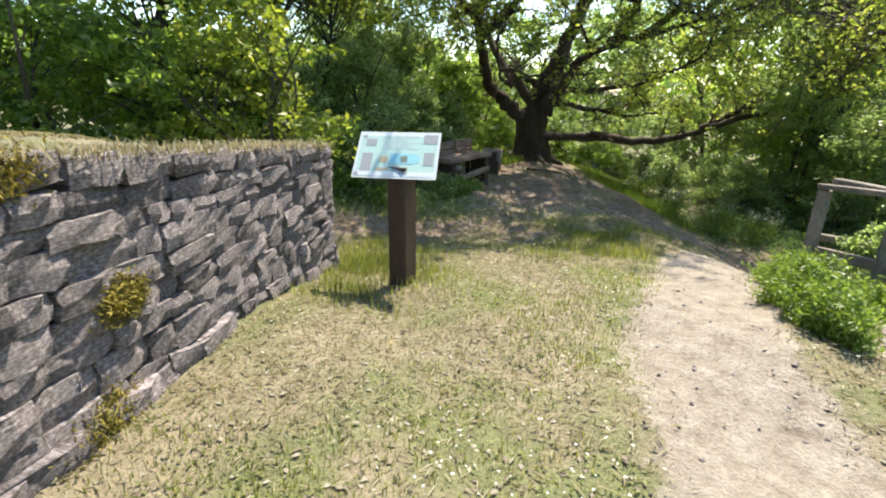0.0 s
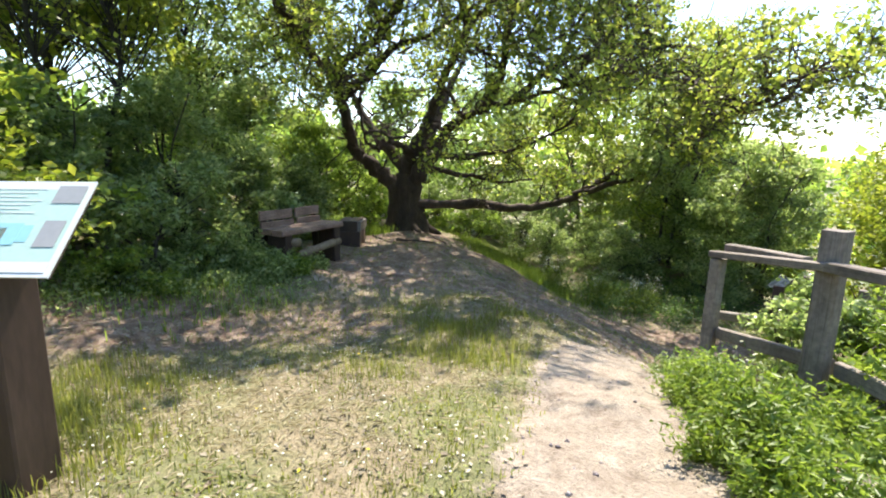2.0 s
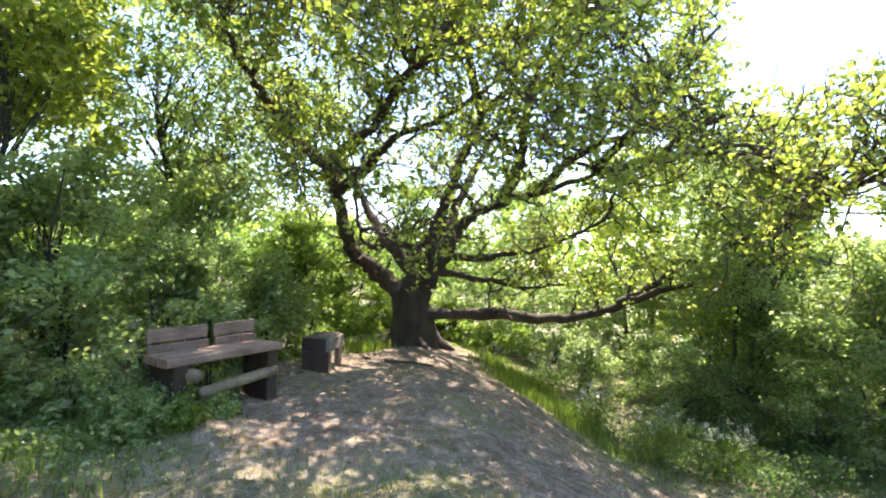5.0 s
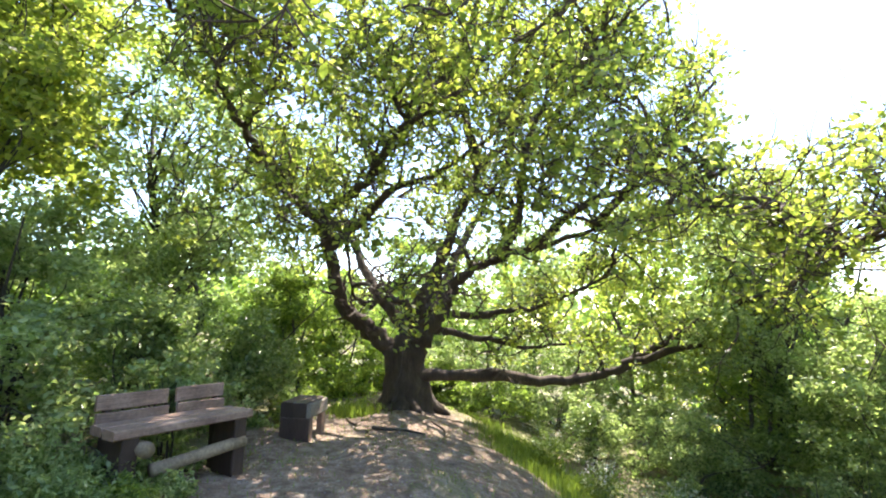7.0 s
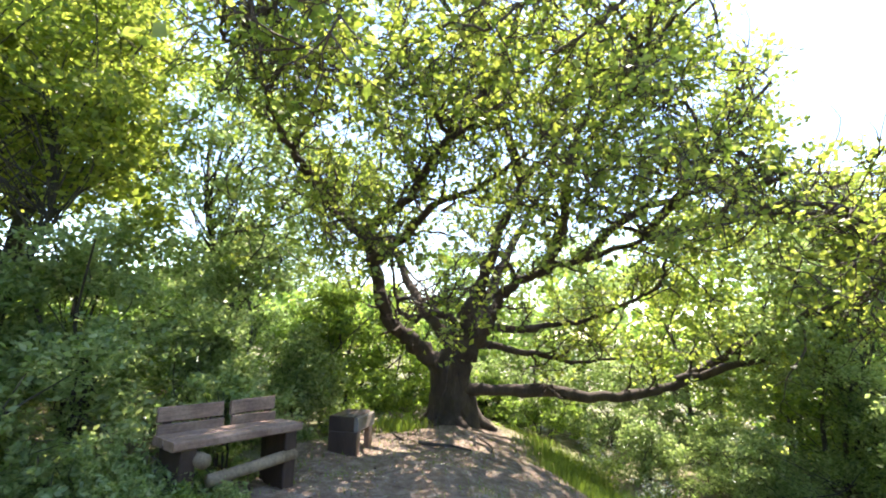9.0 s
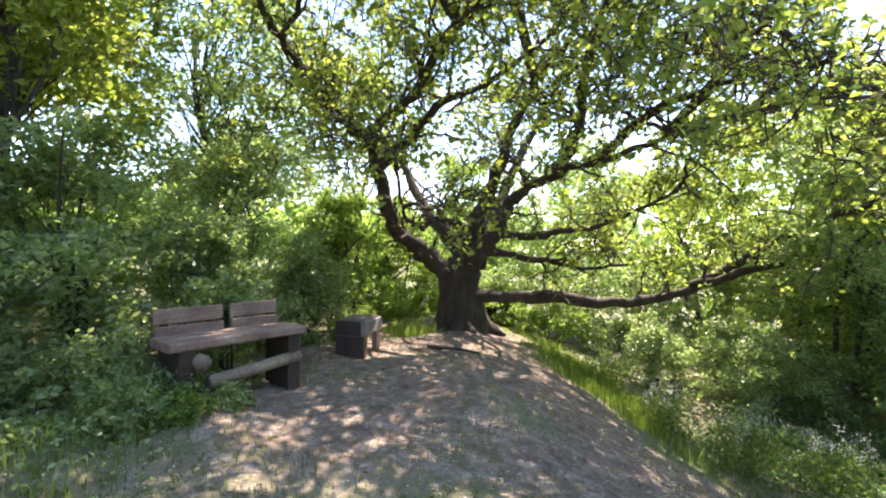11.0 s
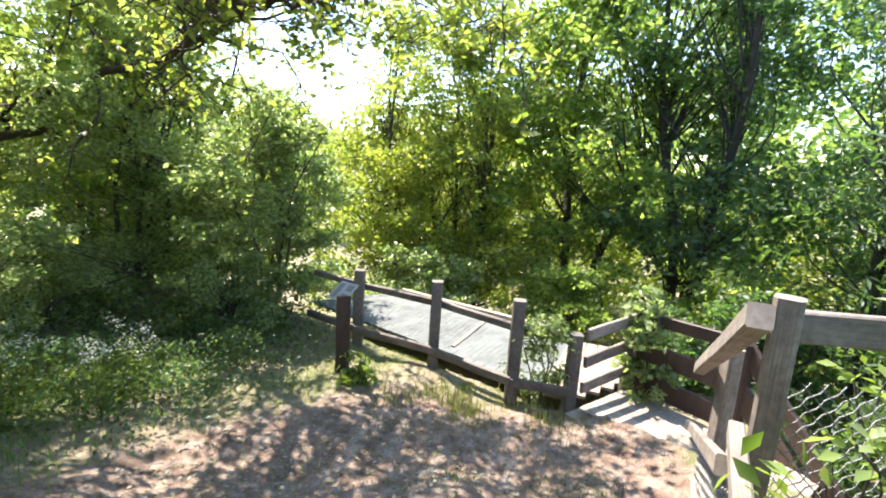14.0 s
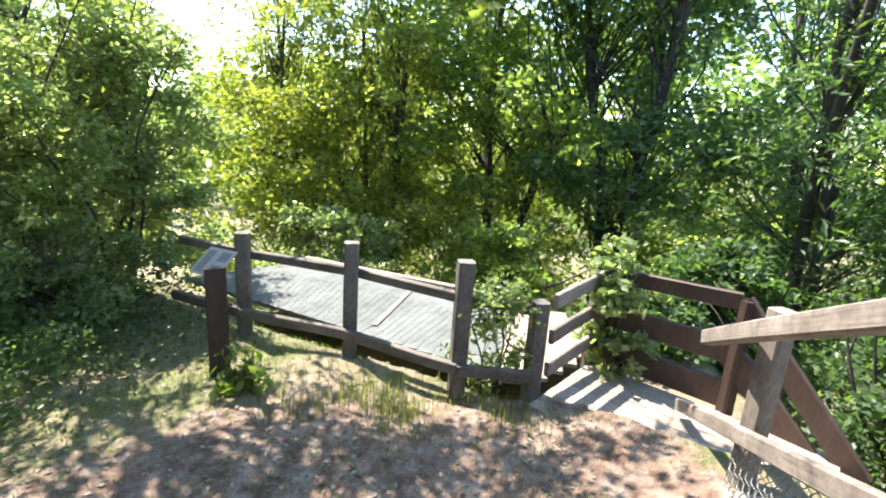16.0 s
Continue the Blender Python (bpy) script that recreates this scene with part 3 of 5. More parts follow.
# ---- bench and log seat ----
def bench():
    o = Vector((0.12, 7.8, -0.16))
    ob = thing("bench", "rustic weathered plank bench with a split backrest on log supports", "bench", o)
    d, n = Vector((0.62, 0.785, 0)), Vector((-0.785, 0.62, 0))

    def P(s, b, h):
        return o + d * s + n * b + Vector((0, 0, h))
    for k, b in enumerate((0.1, 0.3)):
        timber("seat_plank", P(-0.02, b, 0.45), P(1.2, b, 0.45), 0.185, 0.075, BENCH_WOOD, ob, "weathered red-brown seat plank", bevel=0.012)
    for s in (0.12, 1.1):
        timber("support", P(s, 0.2, -0.1), P(s, 0.2, 0.42), 0.32, 0.13, BROWN, ob, "dark timber support", up=(0.6, 0.8, 0))
        timber("back_stay", P(s, 0.46, -0.1), P(s, 0.48, 0.68), 0.08, 0.05, BROWN, ob, "upright stay of the backrest", up=(0.6, 0.8, 0))
    for s0, s1 in ((0.02, 0.6), (0.68, 1.15)):
        for h in (0.5, 0.64):
            timber("back_plank", P(s0, 0.42 + (h - 0.5) * 0.2, h), P(s1, 0.42 + (h - 0.5) * 0.2, h), 0.035, 0.13, BENCH_WOOD, ob, "weathered red-brown backrest plank")
    t = Tubes()
    for a, b, r in ((P(0.3, 0.04, 0.13) - o, P(1.16, 0.06, 0.2) - o, 0.055),):
        pts = [a.lerp(b, f) for f in (0, 0.001, 0.33, 0.66, 0.999, 1)]
        t.add(pts, [0.0, r, r * 0.97, r * 1.03, r, 0.0], 12, 0.02)
    finish("front_log", t.mesh("front_log"), FRESH, ob, "pale peeled log under the seat", True)
    t = Tubes()
    a = P(0.22, -0.03, 0.31) - o
    b = P(0.22, 0.4, 0.31) - o
    t.add([a, a.lerp(b, 0.002), a.lerp(b, 0.99), b], [0, 0.062, 0.062, 0], 12, 0.02)
    finish("cross_log", t.mesh("cross_log"), FRESH, ob, "sawn cross log end", True)


bench()


def sleeper_seat():
    o = Vector((1.0, 10.35, -0.36))
    ob = thing("sleeper_seat", "low dark seat of old squared timbers on short legs", "bench", o)
    d, n = Vector((0.22, 0.9755, 0)), Vector((0.9755, -0.22, 0))
    for k in (-0.13, 0.05, 0.17):
        w = 0.18 if k < 0.17 else 0.055
        timber("beam", o + n * (k - 0.02) + Vector((0, 0, 0.38)), o + n * (k - 0.02) + d * 0.62 + Vector((0, 0, 0.38)), w * 0.97, 0.2 if k < 0.17 else 0.18, BROWN if k < 0.17 else WOOD, ob, "dark squared timber", bevel=0.012)
    for s in (0.08, 0.54):
        timber("leg", o + d * s + n * 0.12 - Vector((0, 0, 0.08)), o + d * s + n * 0.12 + Vector((0, 0, 0.29)), 0.08, 0.1, BENCH_WOOD, ob, "short pale leg", up=(0.3, 0.95, 0))
        timber("leg", o + d * s - n * 0.12 - Vector((0, 0, 0.08)), o + d * s - n * 0.12 + Vector((0, 0, 0.29)), 0.08, 0.1, BROWN, ob, "short dark leg", up=(0.3, 0.95, 0))

    timber("end_board", o - n * 0.22 + d * 0.0 + Vector((0, 0, 0.12)), o + n * 0.17 + d * 0.0 + Vector((0, 0, 0.12)), 0.05, 0.34, BROWN, ob, "dark end board")


sleeper_seat()


# ---- the old oak ----
def cluster(centres, n, spread):
    """n points round each of the centres."""
    c = np.repeat(np.asarray(centres, float), n, axis=0)
    return c + rng.normal(size=c.shape) * spread


def in_view_cut(p):
    """The crown is cut here to leave the sky open in the camera's view."""
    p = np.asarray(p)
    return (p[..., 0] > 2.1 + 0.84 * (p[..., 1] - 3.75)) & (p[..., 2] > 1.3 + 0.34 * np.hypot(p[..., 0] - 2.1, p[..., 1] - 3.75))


def oak_tree():
    ob = thing("oak_tree", "old spreading oak with a stout dark trunk and long low limbs", "tree", (0, 0, 0))
    t = Tubes()
    base = height_at(2.6, 14.2)
    t.add(smooth_path([(2.6, 14.3, base - 0.3), (2.58, 14.3, base + 0.05), (2.54, 14.28, base + 0.45), (2.46, 14.25, base + 0.9), (2.45, 14.22, base + 1.2), (2.45, 14.2, base + 1.5)], 3), np.interp(np.linspace(0, 5, 16), range(6), [0.76, 0.6, 0.47, 0.4, 0.39, 0.16]), 22, 0.05)
    for a in np.linspace(0.4, 0.4 + 2 * np.pi, 7, endpoint=False):
        r = rng.uniform(0.8, 1.1)
        t.add(smooth_path([(2.56 + math.cos(a) * 0.3, 14.3 + math.sin(a) * 0.3, base + 0.5), (2.58 + math.cos(a) * 0.5, 14.3 + math.sin(a) * 0.5, base + 0.12), (2.6 + math.cos(a + 0.2) * r, 14.3 + math.sin(a + 0.2) * r, base - 0.1)]), np.linspace(0.22, 0.04, 9), 8, 0.05)
    limbs = []

    def limb(r0, r1, *pts):
        p = smooth_path(pts, 5)
        p[1:-1] += rng.normal(0, 0.025, p[1:-1].shape)
        out = np.nonzero(in_view_cut(p + (0.3, 0, 0.2)))[0]
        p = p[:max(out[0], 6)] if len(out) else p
        r = (r1 + (r0 - r1) * np.linspace(1, 0, len(p)) ** 1.5) * (1 + 0.08 * rng.normal(size=len(p)))
        t.add(p, r, 9, 0.05)
        limbs.append((p, r))
    limb(0.21, 0.05, (2.4, 14.2, 0.35), (2.05, 14.12, 0.72), (1.62, 14.0, 1.06), (1.2, 13.8, 1.42), (1.03, 13.5, 2.0), (0.79, 13.2, 2.99), (0.88, 13.0, 3.29), (1.6, 12.6, 3.78), (2.1, 12.0, 4.47), (2.66, 11.6, 4.86), (3.1, 11.0, 5.6), (3.33, 10.5, 6.3))
    limb(0.13, 0.03, (0.92, 13.3, 2.6), (1.5, 13.2, 3.14), (2.03, 13.0, 3.69), (2.79, 12.8, 4.02), (3.69, 12.3, 4.53), (4.26, 12.0, 5.17))
    limb(0.13, 0.03, (0.79, 13.2, 2.95), (0.29, 12.6, 3.38), (-0.11, 12.0, 3.91), (-0.37, 11.2, 4.26), (-0.46, 10.5, 4.64), (-0.64, 9.8, 5.2))
    limb(0.10, 0.03, (2.8, 14.2, 1.29), (2.35, 14.0, 1.58), (2.0, 13.7, 1.61), (1.68, 13.4, 1.48), (1.41, 13.2, 1.69), (1.25, 13.0, 2.5))
    limb(0.25, 0.05, (2.42, 14.25, 0.4), (2.6, 14.3, 1.08), (2.93, 14.3, 1.85), (3.14, 14.3, 2.36), (3.4, 14.0, 3.15), (3.94, 13.6, 4.46), (4.58, 13.0, 5.28), (4.59, 12.0, 6.8))
    limb(0.24, 0.025, (2.6, 14.12, 0.15), (2.8, 14.05, 0.82), (3.02, 14.0, 1.18), (3.28, 13.93, 1.5), (3.42, 13.8, 1.9), (3.7, 13.55, 2.22), (4.01, 13.2, 2.39), (4.82, 12.8, 2.65), (5.74, 12.0, 2.94), (6.89, 11.2, 3.18), (7.73, 10.0, 3.4))
    limb(0.13, 0.03, (4.21, 13.1, 2.5), (4.54, 12.8, 3.2), (4.54, 12.4, 4.11), (4.59, 12.0, 4.75), (4.8, 11.5, 5.4), (4.74, 11.0, 6.6))
    limb(0.11, 0.03, (4.82, 12.8, 2.65), (5.65, 12.0, 3.41), (6.72, 11.2, 3.77), (7.41, 10.0, 4.1), (7.3, 8.9, 3.9))
    limb(0.10, 0.03, (3.1, 14.0, 1.35), (4.02, 13.8, 1.37), (4.79, 13.5, 1.48), (5.64, 13.2, 1.76), (6.4, 13.0, 2.17))
    limb(0.09, 0.025, (3.0, 14.1, 1.0), (4.04, 13.9, 0.89), (4.82, 13.6, 0.74), (5.83, 13.4, 0.82))
    limb(0.14, 0.045, (2.8, 14.1, 0.06), (4.32, 14.0, 0.1), (5.92, 14.0, 0.01), (6.84, 13.8, 0.21), (7.64, 13.6, 0.71), (8.04, 13.2, 1.08), (8.46, 12.2, 1.64), (8.68, 11.0, 1.99), (8.3, 9.6, 2.3))
    limb(0.10, 0.03, (7.1, 13.75, 0.4), (8.02, 13.2, 0.76), (8.75, 12.5, 1.01), (9.2, 11.8, 1.3))
    limb(0.16, 0.04, (2.5, 14.4, 1.0), (1.6, 15.2, 2.2), (0.9, 16.0, 3.6), (0.2, 16.5, 5.2))
    limb(0.18, 0.04, (2.9, 14.5, 1.3), (3.8, 15.6, 3.0), (4.8, 16.4, 4.8), (5.4, 16.8, 6.2))
    limb(0.12, 0.03, (3.94, 13.6, 4.4), (3.3, 12.6, 5.6), (2.4, 11.4, 6.6), (1.4, 10.4, 7.2))
    limb(0.10, 0.03, (5.74, 12.0, 2.94), (6.6, 10.8, 4.3), (7.0, 9.6, 5.2), (7.2, 8.6, 5.8))
    limb(0.05, 0.02, (4.75, 11.2, 6.1), (5.2, 10.3, 6.1), (5.8, 9.4, 5.8), (6.3, 8.5, 5.2))
    limb(0.05, 0.02, (6.6, 11.4, 3.13), (6.9, 10.3, 3.6), (6.8, 9.3, 4.1), (6.4, 8.2, 4.3))
    limb(0.04, 0.02, (4.54, 12.2, 4.3), (5.0, 11.0, 5.0), (5.0, 9.8, 5.4), (4.6, 8.8, 5.6))
    spots = np.concatenate([p[4:] for p, r in limbs])
    for turn in range(72):
        while True:
            g = rng.uniform(-1, 1, 3)
            if 0.35 < np.linalg.norm(g) < 1:
                break
        goal = np.array((3.3, 12.4, 4.6)) + g * (5.7, 4.6, 3.6)
        # limbs from here on are added to shade the ground below
        if turn >= 40:
            goal = np.array((5.0, 9.2, 4.4)) + g * (1.9, 1.7, 1.2)
        # added shade limbs, mostly above the camera's view
        if turn >= 69:
            goal = np.array((1.4, 7.9, 4.3)) + g * (1.3, 0.7, 0.6)
        elif turn >= 66:
            goal = np.array((0.3, 8.8, 4.2)) + g * (1.8, 1.2, 0.8)
        elif turn >= 54:
            goal = np.array((6.7, 8.4, 2.8)) + g * (1.9, 1.3, 0.7)
        if goal[2] < 1.7 or in_view_cut(goal + (0.5, 0, 0.4)):
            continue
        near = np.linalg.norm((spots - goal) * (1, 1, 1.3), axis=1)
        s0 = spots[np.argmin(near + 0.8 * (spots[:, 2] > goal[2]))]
        if np.linalg.norm(goal - s0) < 0.8 or in_view_cut(s0 + (0.9, 0, 0.7)):
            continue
        mid = (s0 + goal) / 2 + rng.normal(size=3) * 0.25 + (0, 0, 0.2)
        limb(0.05, 0.012, tuple(s0), tuple((s0 * 2 + mid) / 3 + rng.normal(size=3) * 0.1), tuple(mid), tuple((mid + goal) / 2 + rng.normal(size=3) * 0.15), tuple(goal))
    finish("trunk", t.mesh("trunk"), BARK, ob, "dark furrowed trunk and limbs", True)
    tw, leaves = Tubes(), []

    def grow(start, d, length, r0, wander, lift, n):
        q = [np.array(start)]
        for _ in range(n):
            d = d + rng.normal(size=3) * wander + (0, 0, lift)
            d /= np.linalg.norm(d)
            q.append(q[-1] + d * length / n)
        q = np.array(q)
        tw.add(q, np.linspace(r0, max(0.003, r0 * 0.3), n + 1), 5 if r0 > 0.012 else 3)
        return q
    for p, r in limbs:
        n = len(p)
        for i in range(4, n):
            out = max(i / n, 0.6 * (r[0] < 0.06))
            for _ in range(rng.poisson(0.25 + 0.75 * out)):
                on = (p[min(i + 1, n - 1)] - p[i - 1]) / (np.linalg.norm(p[min(i + 1, n - 1)] - p[i - 1]) + 1e-6)
                d = rng.normal(size=3) * (0.8, 0.8, 0.6) + 0.5 * on + (0, -0.08, 0.25)
                d /= np.linalg.norm(d)
                if in_view_cut(p[i] + d * 0.8) or in_view_cut(p[i] + d * 1.9 + (0.5, 0, 0.4)):
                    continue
                length = rng.uniform(0.9, 2.7) * (0.55 + 0.45 * out) * (0.6 if p[i][2] < 1.6 else 1)
                q = grow(p[i], d, length, min(0.035, r[i] * 0.5), 0.3, 0.05, 8)
                for s in range(2, 9):
                    if in_view_cut(q[s] + (0.5, 0, 0.4)):
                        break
                    for _ in range(1 + (s > 4)):
                        d3 = (q[s] - q[s - 1]) / np.linalg.norm(q[s] - q[s - 1]) * 0.6 + rng.normal(size=3) * 0.6
                        d3 /= np.linalg.norm(d3)
                        u = grow(q[s], d3, rng.uniform(0.3, 0.8), 0.009, 0.35, 0.03, 4)
                        leaves.extend(u[1:])
    tagged(finish("twig", tw.mesh("twig"), BARK, ob, "fine dark twigs"), kind="stuff")
    leaves = np.array(leaves)
    fork = np.linalg.norm((leaves - (2.5, 14.0, 1.5)) * (1, 0.6, 1), axis=1)
    leaves = leaves[(fork > 1.95) & (leaves[:, 2] > 0.3) & ~in_view_cut(leaves)]
    leaves = leaves[rng.permutation(len(leaves))[:10400]]
    pts = cluster(leaves, 6, 0.065)
    finish("foliage", leaf_mesh("foliage", pts, 0.10, 0.62, 0.3), OAK, ob, "fresh green oak leaves")
    return ob


oak_tree()


# ---- shrubs and other trees ----
def leafy(name, x, y, rx, ry, top, n, size, mat, label, low=0.0, clumps=40, leader=0.09, stems=1, z0=None, slim=0.55, droop=0.0, bark=None, clear=0.0, shape=1.0):
    """A shrub or tree: stems that fork to clumps of leaves, thin at the edge and with gaps between."""
    z = float(height_at(x, y)) if z0 is None else z0
    ob = thing(name, label, "tree" if name.endswith("tree") else "shrub", (x, y, z - 0.03))
    h = top - z
    t, tips = Tubes(), []
    feet = [(rng.normal(0, 0.12 * (stems > 1)) * rx, rng.normal(0, 0.12 * (stems > 1)) * ry) for _ in range(stems)]
    mains = []
    for fx, fy in feet:
        hx, hy = fx * 4 + rng.normal(0, 0.2) * rx, fy * 4 + rng.normal(0, 0.2) * ry
        p = smooth_path([(fx, fy, -0.15), (fx * 1.2 + rng.normal(0, 0.08) * rx, fy * 1.2 + rng.normal(0, 0.08) * ry, h * 0.3), ((fx + hx) / 2 + rng.normal(0, 0.14) * rx, (fy + hy) / 2 + rng.normal(0, 0.14) * ry, h * 0.55), (hx, hy, h * 0.88)], 4)
        t.add(p, np.linspace(leader, leader * 0.25, len(p)), 8, 0.05)
        mains.append(p)
    for _ in range(clumps):
        a, u = rng.uniform(0, 2 * np.pi), rng.uniform(0, 1) ** 0.45
        v = rng.uniform(clear, 1.0)
        w = math.sqrt(max(0.12, 1 - (max(0.0, v - 0.35) / 0.65) ** 2 * shape)) * (0.85 + 0.22 * math.sin(3 * a + x) + 0.16 * math.sin(5 * a + 7 * v + y))
        c = np.array((math.cos(a) * u * rx * w, math.sin(a) * u * ry * w, low + v * (h - low)))
        m = mains[rng.integers(len(mains))]
        s = m[min(len(m) - 1, int(len(m) * max(0.1, v * 0.75)))]
        k = (s + c) / 2 + rng.normal(size=3) * 0.12 * min(rx, 2) + (0, 0, 0.1)
        t.add(smooth_path([s, k, c], 3), np.linspace(leader * 0.2, 0.005, 7), 5)
        tips.append(c)
    tagged(finish("branchwork", t.mesh("branchwork"), bark or BARK_GREY, ob, "thin grey-brown stems", True), kind="stuff" if stems > 2 else "")
    tips = np.array(tips)
    per = max(1, int(n * 0.8) // (len(tips) * 6))
    scale = 0.5 * (rx * ry * h / clumps) ** (1 / 3)
    sub = cluster(tips, 6, np.array((scale * 0.85, scale * 0.85, scale * 0.5)))
    pts = cluster(sub, per, np.array((scale * 0.42, scale * 0.42, scale * 0.26)))
    pts[:, 2] = np.maximum(pts[:, 2], 0.02)
    finish("foliage", leaf_mesh("foliage", pts, size, slim, 0.3, droop), mat, ob)
    return ob


leafy("hedge_shrub", -0.55, 9.6, 0.65, 0.7, 1.3, 12000, 0.065, SILVER, "pale small-leaved shrub closing round the bench's back", clumps=50, leader=0.015, stems=6)
leafy("hedge_shrub", 0.1, 11.6, 0.55, 0.9, 1.1, 11000, 0.065, SILVER, "pale small-leaved shrub behind the low seat", clumps=50, leader=0.015, stems=6)
leafy("hedge_shrub", -2.7, 8.0, 0.9, 1.2, 2.2, 16000, 0.07, SILVER, "pale small-leaved shrub beside the hedge trees", clumps=60, leader=0.02, stems=6)
for bx, by, br, bt in ((-3.3, 8.3, 1.2, 1.9), (-5.6, 8.6, 1.6, 2.4), (-4.6, 11.8, 1.7, 2.1), (-2.6, 13.4, 1.6, 2.2), (-8.2, 6.6, 1.7, 3.0)):
    leafy("hedge_shrub", bx, by, br, br, bt, 15000, 0.085, HEDGE, "dense dark green shrub under the hedge trees", clumps=60, leader=0.02, stems=5)
leafy("hedge_tree", -2.3, 8.5, 1.6, 1.2, 4.8, 13000, 0.09, OAK, "leafy tree leaning over the hedge behind the bench", clumps=70, leader=0.05, stems=2, clear=0.6, shape=0.5)
leafy("hedge_shrub", 0.02, 9.05, 0.36, 0.36, 0.75, 4500, 0.06, SILVER, "pale small-leaved shrub hanging over the bench's back", clumps=30, leader=0.012, stems=5)
for bx, by, br, bt in ((0.9, 15.4, 0.9, 0.8), (-1.0, 15.3, 1.1, 1.4), (3.4, 16.0, 0.9, 0.2), (1.9, 16.4, 0.9, 0.9)):
    leafy("hedge_shrub", bx, by, br, br * 0.8, bt, 8000, 0.08, HEDGE, "green shrub beyond the oak's trunk", clumps=40, leader=0.02, stems=5)
leafy("yellow_shrub", -2.2, 5.7, 1.1, 0.7, 2.35, 5200, 0.08, YELLOW, "bright yellow-green young shrub behind the stone wall", low=0.6, clumps=40, leader=0.03, stems=4)
HED = "leafy green hedge tree beside the clearing"
leafy("hedge_tree", -3.6, 6.8, 2.2, 1.6, 6.2, 24000, 0.10, HEDGE, HED, clumps=70)
leafy("hedge_tree", -6.6, 6.0, 2.5, 2.2, 7.2, 20000, 0.13, OAK, HED, clumps=70)
leafy("hedge_tree", -3.3, 9.9, 2.2, 1.9, 6.8, 28000, 0.10, OAK, HED, clumps=90, clear=0.36)
leafy("hedge_shrub", -1.5, 8.9, 1.1, 1.2, 2.3, 20000, 0.07, SILVER, "pale small-leaved shrub behind the bench", clumps=40, leader=0.03, stems=5)
leafy("hedge_shrub", -1.35, 7.3, 0.8, 0.7, 1.0, 5000, 0.06, SILVER, "low pale-leaved bramble beside the bench", clumps=30, leader=0.02, stems=5)
leafy("hedge_shrub", -0.8, 11.1, 1.2, 1.3, 2.5, 22000, 0.07, SILVER, "pale small-leaved shrub behind the bench", clumps=45, leader=0.03, stems=5)
leafy("hedge_tree", -2.0, 13.2, 2.3, 2.2, 6.6, 24000, 0.10, SILVER, HED, clumps=80, clear=0.3)
leafy("hedge_shrub", 1.1, 15.7, 1.3, 0.9, 1.9, 13000, 0.08, HEDGE, "green shrub beside the oak's trunk", clumps=40, leader=0.03, stems=4)
leafy("hedge_shrub", 0.2, 13.4, 1.2, 1.2, 1.9, 24000, 0.075, HEDGE, "green shrub beside the oak's trunk", clumps=40, leader=0.03, stems=4)
leafy("hedge_tree", -4.9, 11.6, 2.6, 2.4, 8.4, 22000, 0.13, OAK, "tall leafy tree above the hedge", clumps=70, leader=0.13, clear=0.45)
leafy("hedge_tree", -0.6, 16.8, 2.2, 1.6, 6.4, 20000, 0.10, OAK, "green shrub beyond the oak", clumps=50, leader=0.04, stems=4)
for k, (x, y, tp) in enumerate(((3.0, 19.0, 3.8), (6.3, 18.6, 4.4), (9.6, 17.6, 5.2), (12.8, 16.8, 5.4), (-3.5, 18.0, 4.2))):
    leafy("hedge_tree", x, y, 2.5, 1.5, tp, 15000, 0.12, (HEDGE, SILVER, OAK)[k % 3], "green hedge tree beyond the oak", clumps=50, leader=0.07, stems=2)
leafy("ivy_shrub", 9.2, 12.6, 2.0, 1.5, 3.5, 52000, 0.075, SILVER, "dark dense small-leaved thicket under the long limb", clumps=90, leader=0.05, stems=5)
leafy("ivy_shrub", 6.1, 15.3, 2.0, 1.0, 0.6, 18000, 0.07, SILVER, "pale-leaved brambles below the long limb", clumps=60, leader=0.02, stems=6)
leafy("ivy_shrub", 9.5, 10.2, 1.6, 1.3, 1.7, 42000, 0.075, SILVER, "dense thicket beside the small board", clumps=110, leader=0.02, stems=6)
leafy("ivy_shrub", 11.0, 13.4, 2.2, 1.7, 4.0, 20000, 0.10, HEDGE, "tall green thicket beyond the long limb", clumps=70, leader=0.06, stems=3)
leafy("bright_tree", 15.6, 10.8, 2.8, 2.8, 1.9, 20000, 0.14, YELLOW, "bright yellow-green tree in the hollow", clumps=70, leader=0.12, clear=0.05)
leafy("bright_tree", 20.5, 10.5, 4.0, 3.4, 2.2, 18000, 0.17, YELLOW, "bright yellow-green tree in the hollow", clumps=70, leader=0.12)
leafy("bright_tree", 24.0, 5.0, 4.5, 4.0, 1.5, 14000, 0.2, YELLOW, "bright yellow-green tree in the hollow", clumps=70, leader=0.12)
leafy("bright_tree", 23.0, -2.0, 4.5, 4.0, 1.5, 12000, 0.2, YELLOW, "bright yellow-green tree in the hollow", clumps=70, leader=0.12)
STEM = "slender many-stemmed tree with dark stems beyond the boardwalk"
leafy("slender_tree", 14.4, 8.1, 2.3, 1.8, 4.8, 26000, 0.12, OAK, STEM, clumps=100, leader=0.07, stems=3, clear=0.2, shape=0.6)
leafy("slender_tree", 14.8, 10.4, 1.5, 1.4, 4.4, 9000, 0.11, OAK, "light lacy tree with fine dark branches beyond the boardwalk", clumps=90, leader=0.06, stems=2, clear=0.5)
leafy("bright_tree", 13.2, 9.6, 1.5, 1.3, 1.2, 12000, 0.1, YELLOW, "bright yellow-green lacy tree beyond the boardwalk", clumps=60, leader=0.05, stems=3)
